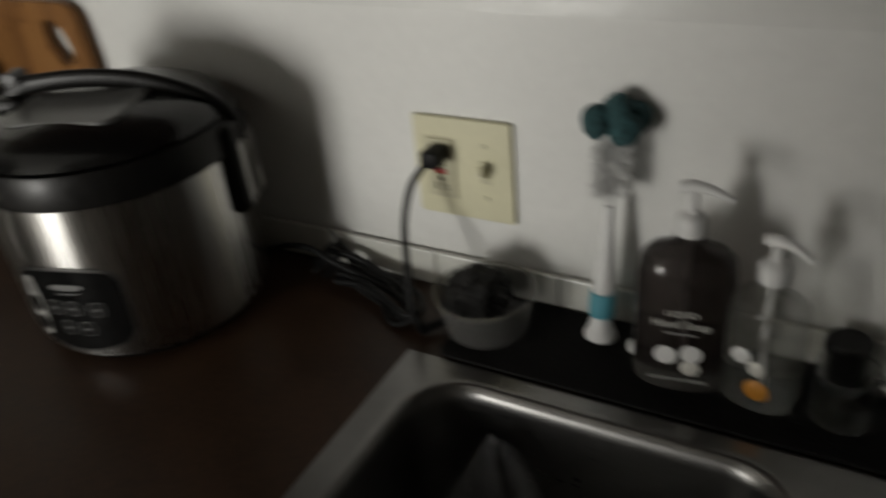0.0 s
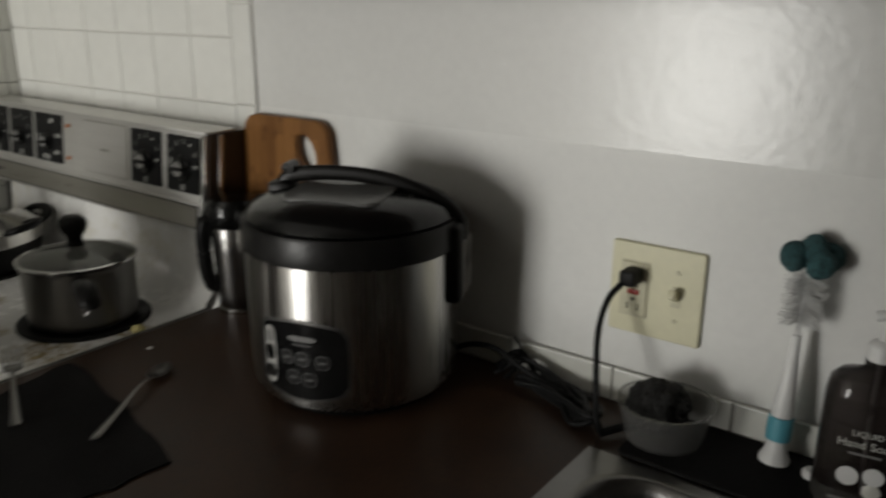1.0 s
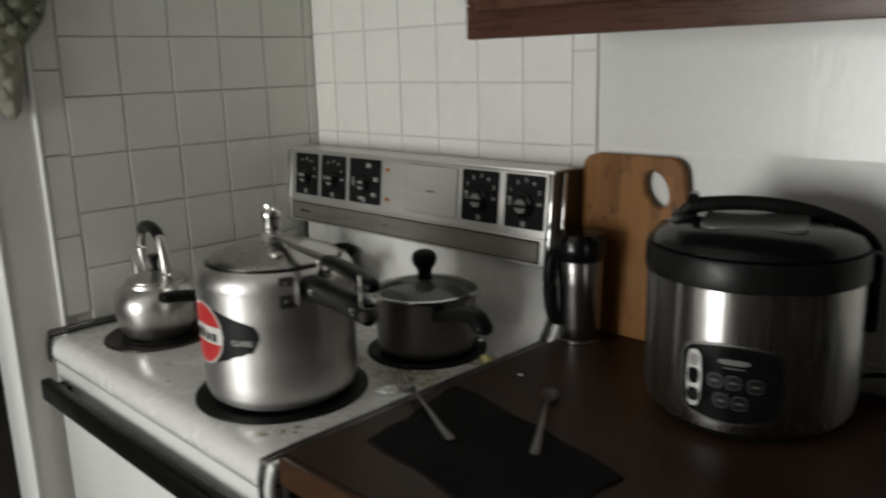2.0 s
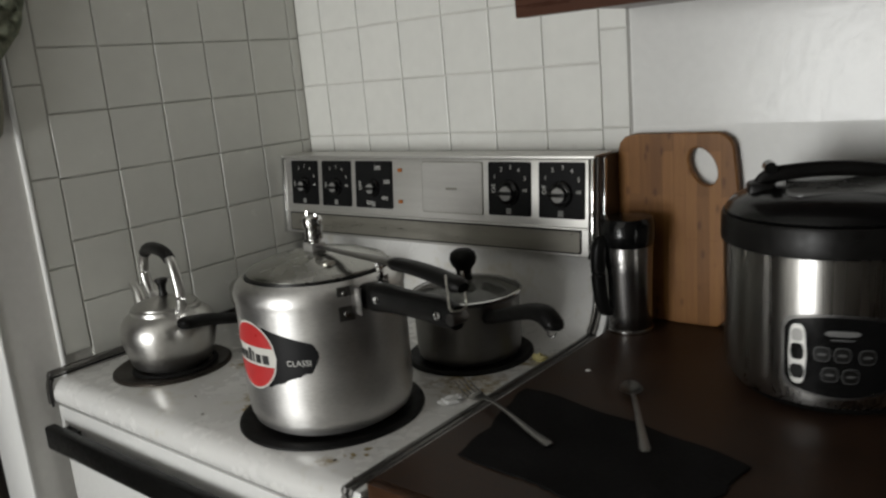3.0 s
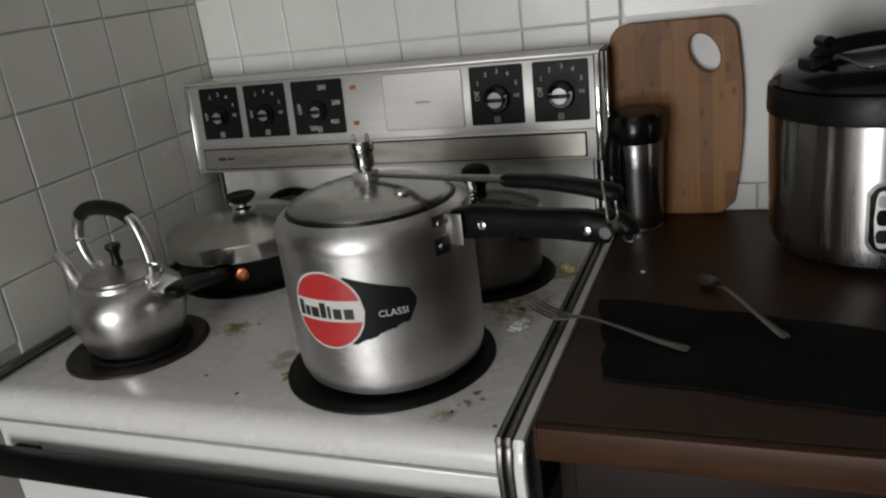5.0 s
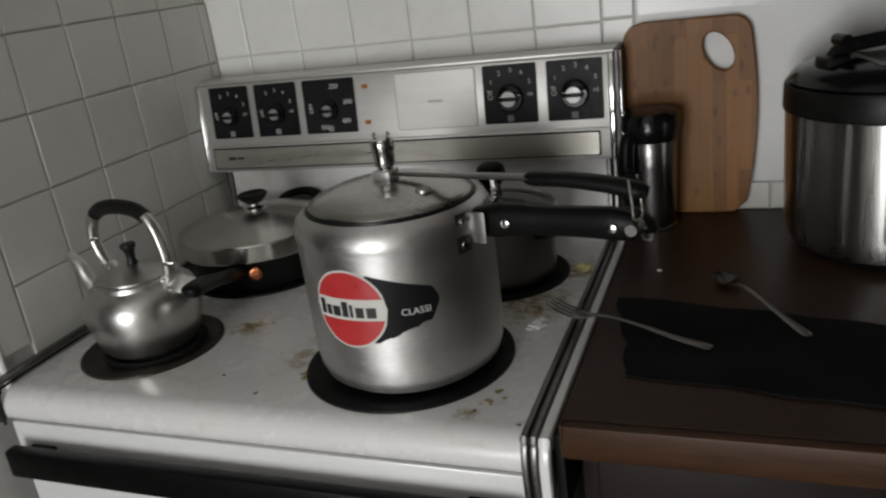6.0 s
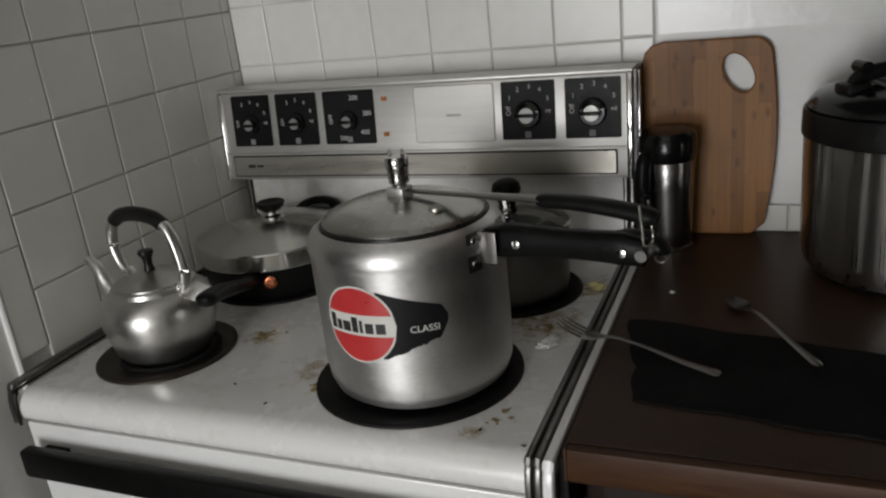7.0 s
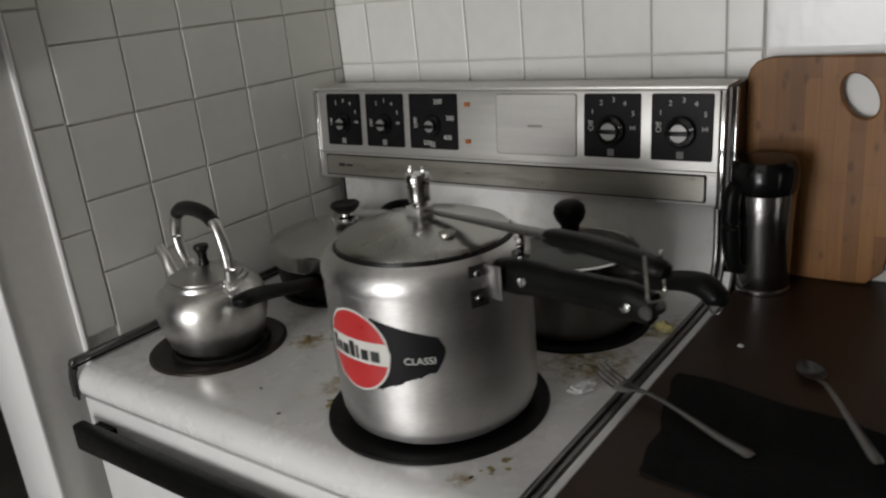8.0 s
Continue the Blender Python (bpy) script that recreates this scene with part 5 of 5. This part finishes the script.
# ---- things behind the sink ----
bm = slab(rounded(1.505, 2.20, -0.1305, -0.0135, 0.012, 4), CT + 0.0052, CT + 0.0085, 0.001)
solid("rubber_mat", bm, M_MAT, "black rubber mat strip behind the sink", "mat")
DK = CT + 0.0087
tub = thing("plastic_tub", pose(1.536, -0.072, DK), "cloudy plastic tub holding a dark scouring pad", "tub")
part("wall", lathe([(0, 0), (0.040, 0), (0.043, 0.002), (0.052, 0.044), (0.0535, 0.047), (0.0505, 0.047), (0.049, 0.044), (0.041, 0.004), (0, 0.003)], 48), M_BOWL, tub)
part("rim", lathe([(0.0515, 0.0460), (0.0540, 0.0460), (0.0543, 0.0478), (0.0515, 0.0478)], 48), M_SOAPCLEAR, tub, "pale rolled rim")
bm = bmesh.new()
bmesh.ops.create_icosphere(bm, subdivisions=5, radius=0.034)
for v in bm.verts:
    v.co *= 1 + 0.22 * noise.noise(v.co * 60) + 0.12 * noise.noise(v.co * 220)
    v.co.z = max(-0.022, v.co.z * 0.95)
pad = solid("scouring_pad", bm, M_SCRUB, "dark wiry scouring pad sitting in the tub", "scouring pad")
pad.matrix_basis = pose(1.525, -0.068, DK + 0.034)

brush = thing("bottle_brush", Matrix.Translation((1.650, -0.045, DK)) @ pose(0, 0, 0, -6, 1.0, 0) @ Matrix.Diagonal((0.9, 0.9, 1.06, 1)), "white bottle brush with teal sponge tip standing upright", "brush")
part("foot", lathe([(0, 0), (0.0175, 0), (0.018, 0.004), (0.0145, 0.010), (0.0115, 0.020), (0.011, 0.024), (0, 0.024)], 32), M_WHITEPL, brush)
part("band", lathe([(0.0112, 0.024), (0.0142, 0.025), (0.0150, 0.036), (0.0142, 0.049), (0.0118, 0.050), (0, 0.050)], 32), M_TEALPL, brush, "teal rubber grip band")
part("handle", lathe([(0.0128, 0.050), (0.0125, 0.06), (0.0095, 0.085), (0.006, 0.115), (0.0048, 0.135), (0, 0.136)], 28), M_WHITEPL, brush)
part("wire", tube([(0, 0, 0.13), (0, 0, 0.17), (0, 0, 0.212)], 0.0026, 8), M_WHITEPL, brush)
bm = bmesh.new()
rb = random.Random(12)
for k in range(900):
    a, z0 = rb.uniform(0, 2 * math.pi), rb.uniform(0.148, 0.197)
    L2 = 0.023 + rb.uniform(-0.003, 0.003)
    q0 = Vector((0.002 * math.cos(a), 0.002 * math.sin(a), z0))
    q1 = Vector((L2 * math.cos(a), L2 * math.sin(a), z0 + rb.uniform(-0.006, 0.003)))
    sd = Vector((-math.sin(a), math.cos(a), 0)) * 0.0003
    up2 = Vector((0, 0, 0.0003))
    v4 = [bm.verts.new(q) for q in (q0 + sd, q0 - sd, q1 - sd, q1 + sd, q0 + up2, q1 + up2)]
    bm.faces.new((v4[0], v4[1], v4[2], v4[3]))
    bm.faces.new((v4[0], v4[4], v4[5], v4[3]))
    bm.faces.new((v4[1], v4[2], v4[5], v4[4]))
tagged(part("bristles", bm, M_WHITEPL, brush, "fine clear white bristles"), kind="stuff")
for k, (dx, dy, dz) in enumerate(((-0.016, -0.010, 0.214), (0.013, -0.012, 0.211), (0.017, 0.010, 0.216), (-0.006, 0.014, 0.216), (0.002, -0.002, 0.222))):
    bm = bmesh.new()
    bmesh.ops.create_icosphere(bm, subdivisions=4, radius=0.0158)
    for v in bm.verts:
        v.co *= 1 + 0.12 * noise.noise(v.co * 90 + Vector((k, 0, 0))) + 0.05 * noise.noise(v.co * 300)
        v.co = Vector((v.co.x + dx, v.co.y + dy, v.co.z * 0.95 + dz))
    part("sponge_lobe", bm, M_TEAL, brush, "teal sponge lobe")


def pump_bottle(name, m, w, d, h, mat, label, neck):
    """An oval pump bottle: half width w, half depth d, shoulder height h."""
    ob = thing(name, m, label, "soap bottle", "soap bottles behind the sink")
    bm = bmesh.new()
    rows = []
    for f, z in ((0.90, 0.0), (0.97, 0.004), (1.0, 0.012), (1.0, h * 0.5), (0.99, h * 0.82), (0.93, h * 0.92), (0.75, h * 0.975), (0.45, h), (0.30, h + 0.004), (0.30, h + 0.012)):
        rows.append([bm.verts.new((math.copysign(abs(math.cos(a)) ** 0.8, math.cos(a)) * w * f, math.copysign(abs(math.sin(a)) ** 0.8, math.sin(a)) * d * f, z)) for a in [2 * math.pi * k / 40 for k in range(40)]])
    grid_faces(bm, rows)
    bm.faces.new(rows[0][::-1])
    bm.faces.new(rows[-1])
    part("bottle", bm, mat, ob)
    part("collar", lathe([(0, h + 0.012), (0.0125, h + 0.012), (0.0128, h + 0.026), (0.010, h + 0.030), (0.005, h + 0.032), (0.0045, h + neck), (0, h + neck)], 28), M_WHITEPL, ob, "white ribbed collar")
    part("pump_head", merged(tube([(-0.010, 0, h + neck + 0.002), (0.0, 0, h + neck + 0.004), (0.016, -0.004, h + neck + 0.003), (0.032, -0.008, h + neck - 0.003)], [0.006, 0.0065, 0.0045, 0.003], 12, flat=0.8)), M_WHITEPL, ob, "white pump nozzle")
    part("dip_tube", tube([(0, 0, h + 0.01), (0, 0, h * 0.5), (0.004, 0, 0.012)], 0.0028, 8), M_WHITEPL, ob)
    return ob


soap = pump_bottle("soap_bottle", pose(1.737, -0.074, DK, 0, 0, 8), 0.043, 0.026, 0.143, M_SOAP, "clear pump bottle of dark brown hand soap", 0.052)
bm = merged(turned(lettering("LIQUID", 0.0085), Matrix.Translation((0.0, 0.0, 0.088))  @ Matrix.Rotation(radians(90), 4, "X")), turned(lettering("Hand Soap", 0.0115), Matrix.Translation((0, 0, 0.077)) @ Matrix.Rotation(radians(90), 4, "X")))
for v in bm.verts:
    v.co.y = -0.0268
part("label_words", bm, M_WORDS, soap)
part("label_bar", boxed(-0.014, 0.014, -0.0268, -0.0262, 0.066, 0.068), M_DULLWORDS, soap)
for x, z, r in ((-0.012, 0.042, 0.010), (0.010, 0.046, 0.0095)):
    part("coconut_picture", turned(lathe([(0, 0), (r, 0), (r * 0.95, 0.0007), (0, 0.0009)], 24), pose(x, -0.0262, z, 90)), M_WHITEPL, soap)
part("flower_picture", turned(lathe([(0, 0), (0.009, 0), (0.008, 0.0007), (0, 0.0009)], 7), pose(0.010, -0.0262, 0.030, 90)), M_STICKWHITE, soap)
part("lower_band", boxed(-0.026, 0.026, -0.0265, -0.0258, 0.014, 0.017), M_DULLWORDS, soap)
bm = bmesh.new()
rows = []
for f, z in ((0.92, 0.0004), (1.0, 0.004), (1.03, 0.012), (1.03, 0.021), (1.005, 0.023)):
    rows.append([bm.verts.new((math.copysign(abs(math.cos(a)) ** 0.8, math.cos(a)) * 0.043 * f, math.copysign(abs(math.sin(a)) ** 0.8, math.sin(a)) * 0.026 * f, z)) for a in [2 * math.pi * k / 40 for k in range(40)]])
grid_faces(bm, rows)
part("thick_base", bm, M_SOAPCLEAR, soap, "thick clear plastic base")
soap2 = pump_bottle("soap_bottle", pose(1.807, -0.076, DK, 0, 0, -12), 0.034, 0.025, 0.112, M_SOAPCLEAR, "half-empty clear pump bottle with an orange label", 0.046)
part("orange_label", turned(lathe([(0, 0), (0.011, 0), (0.010, 0.0007), (0, 0.0009)], 20), pose(0.006, -0.0252, 0.026, 90)), M_ORANGE, soap2)
part("flower_picture", turned(lathe([(0, 0), (0.009, 0), (0.008, 0.0007), (0, 0.0009)], 7), pose(-0.010, -0.0252, 0.058, 90)), M_WHITEPL, soap2)
part("flower_picture", turned(lathe([(0, 0), (0.008, 0), (0.007, 0.0007), (0, 0.0009)], 20), pose(0.004, -0.0252, 0.048, 90)), M_STICKWHITE, soap2)
cap = solid("sink_stopper", lathe([(0, 0), (0.010, 0), (0.0105, 0.005), (0.008, 0.008), (0, 0.0085)], 24), M_WHITEPL, "small white plastic stopper on the black mat", "stopper")
cap.matrix_basis = pose(1.691, -0.052, DK)
cup = thing("glass_jar", pose(1.874, -0.078, DK), "small clear glass jar beside the soap", "jar")
part("jar", lathe([(0, 0), (0.024, 0), (0.027, 0.003), (0.028, 0.03), (0.026, 0.048), (0.027, 0.052), (0.025, 0.052), (0.0235, 0.047), (0.025, 0.03), (0.024, 0.006), (0, 0.005)], 36), M_GLASS, cup)
part("base", lathe([(0, 0.0005), (0.022, 0.0005), (0.023, 0.004), (0, 0.0048)], 30), M_SOAPCLEAR, cup)
part("rim", lathe([(0.0262, 0.0505), (0.0278, 0.0505), (0.0278, 0.0530), (0.0252, 0.0530)], 36), M_GLASS, cup, "thick clear rim")
lidbox = thing("black_tub", pose(1.872, -0.034, DK), "small black plastic pot against the wall", "pot")
part("pot", lathe([(0, 0), (0.018, 0), (0.019, 0.003), (0.020, 0.040), (0.0205, 0.047), (0.018, 0.050), (0, 0.050)], 28), M_BLACK, lidbox)
scrap("foil_ball", 1.925, -0.045, DK, (0.022, 0.016, 0.026), M_FOIL, "crumpled ball of shiny foil", "foil", 4.4)

# ---- tiles ----
TP, JT = 0.1095, 0.0022


def tile_mesh(name, w, h, t, mat):
    """A tile lying in x-y, its face towards +z, with soft edges."""
    bm = bmesh.new()
    rows = []
    for ins, z in ((0.0, 0.0), (0.0, t - 0.0016), (0.0007, t - 0.0005), (0.0022, t)):
        rows.append([bm.verts.new((x, y, z)) for x, y in ((ins, ins), (w - ins, ins), (w - ins, h - ins), (ins, h - ins))])
    grid_faces(bm, rows)
    bm.faces.new(rows[-1])
    return finish(name, bm, mat, 8)


TILES = {}


def tile(parent, m, w, h, name="tile", mat=M_TILE):
    k = (round(w, 4), round(h, 4), mat.name)
    if k not in TILES:
        TILES[k] = tile_mesh(name, w, h, 0.0055, mat)
    ob = new(name, TILES[k])
    ob.parent = parent
    ob.matrix_basis = m
    return ob


rt = random.Random(3)


def onto_north(x, z):
    """Tile x to the right, y up, face towards the room."""
    return pose(x, -0.0012, z, 90 + rt.uniform(-0.25, 0.25), rt.uniform(-0.25, 0.25), 0)


def onto_west(y, z):
    return pose(0.0012, y, z, 90 + rt.uniform(-0.25, 0.25), rt.uniform(-0.25, 0.25), 90)


Z0 = 1.228 - 3 * TP
for row in range(1, 9):
    z = Z0 + TP * row
    for col in range(7):
        x1 = 0.739 - TP * col
        x0 = max(0.006, x1 - TP)
        tile(north, onto_north(x0 + JT / 2, z + JT / 2), x1 - x0 - JT, TP - JT, mat=M_TILEPAINT_LIT)
for k in range(-1, 5):
    z = 1.231 + 0.1585 * k
    tile(north, onto_north(0.739 + JT / 2, z + JT / 2), 0.0505 - JT, 0.1585 - JT, "edge_tile", M_TILEPAINT_LIT)
Z1 = 1.222 - 4 * TP
for row in range(1, 10):
    z = Z1 + TP * row
    for col in range(6):
        y0 = -0.578 + TP * col
        y1 = min(-0.006, y0 + TP)
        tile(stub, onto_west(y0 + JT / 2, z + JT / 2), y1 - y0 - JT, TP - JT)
for k in range(-2, 5):
    z = 1.226 + 0.155 * k
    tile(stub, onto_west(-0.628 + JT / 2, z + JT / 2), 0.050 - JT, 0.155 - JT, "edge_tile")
for k in range(-5, 4):
    x = 1.592 + 0.1505 * k
    tile(north, pose(x + JT / 2, -0.0045, CT + 0.001, 90, 0, 0), 0.1505 - JT, 0.043, "backsplash_tile")
part("backsplash_bed", boxed(0.80, 3.2, -0.0050, 0.0, CT - 0.03, CT + 0.0405), M_GROUT, north, "grout behind the low tile strip")
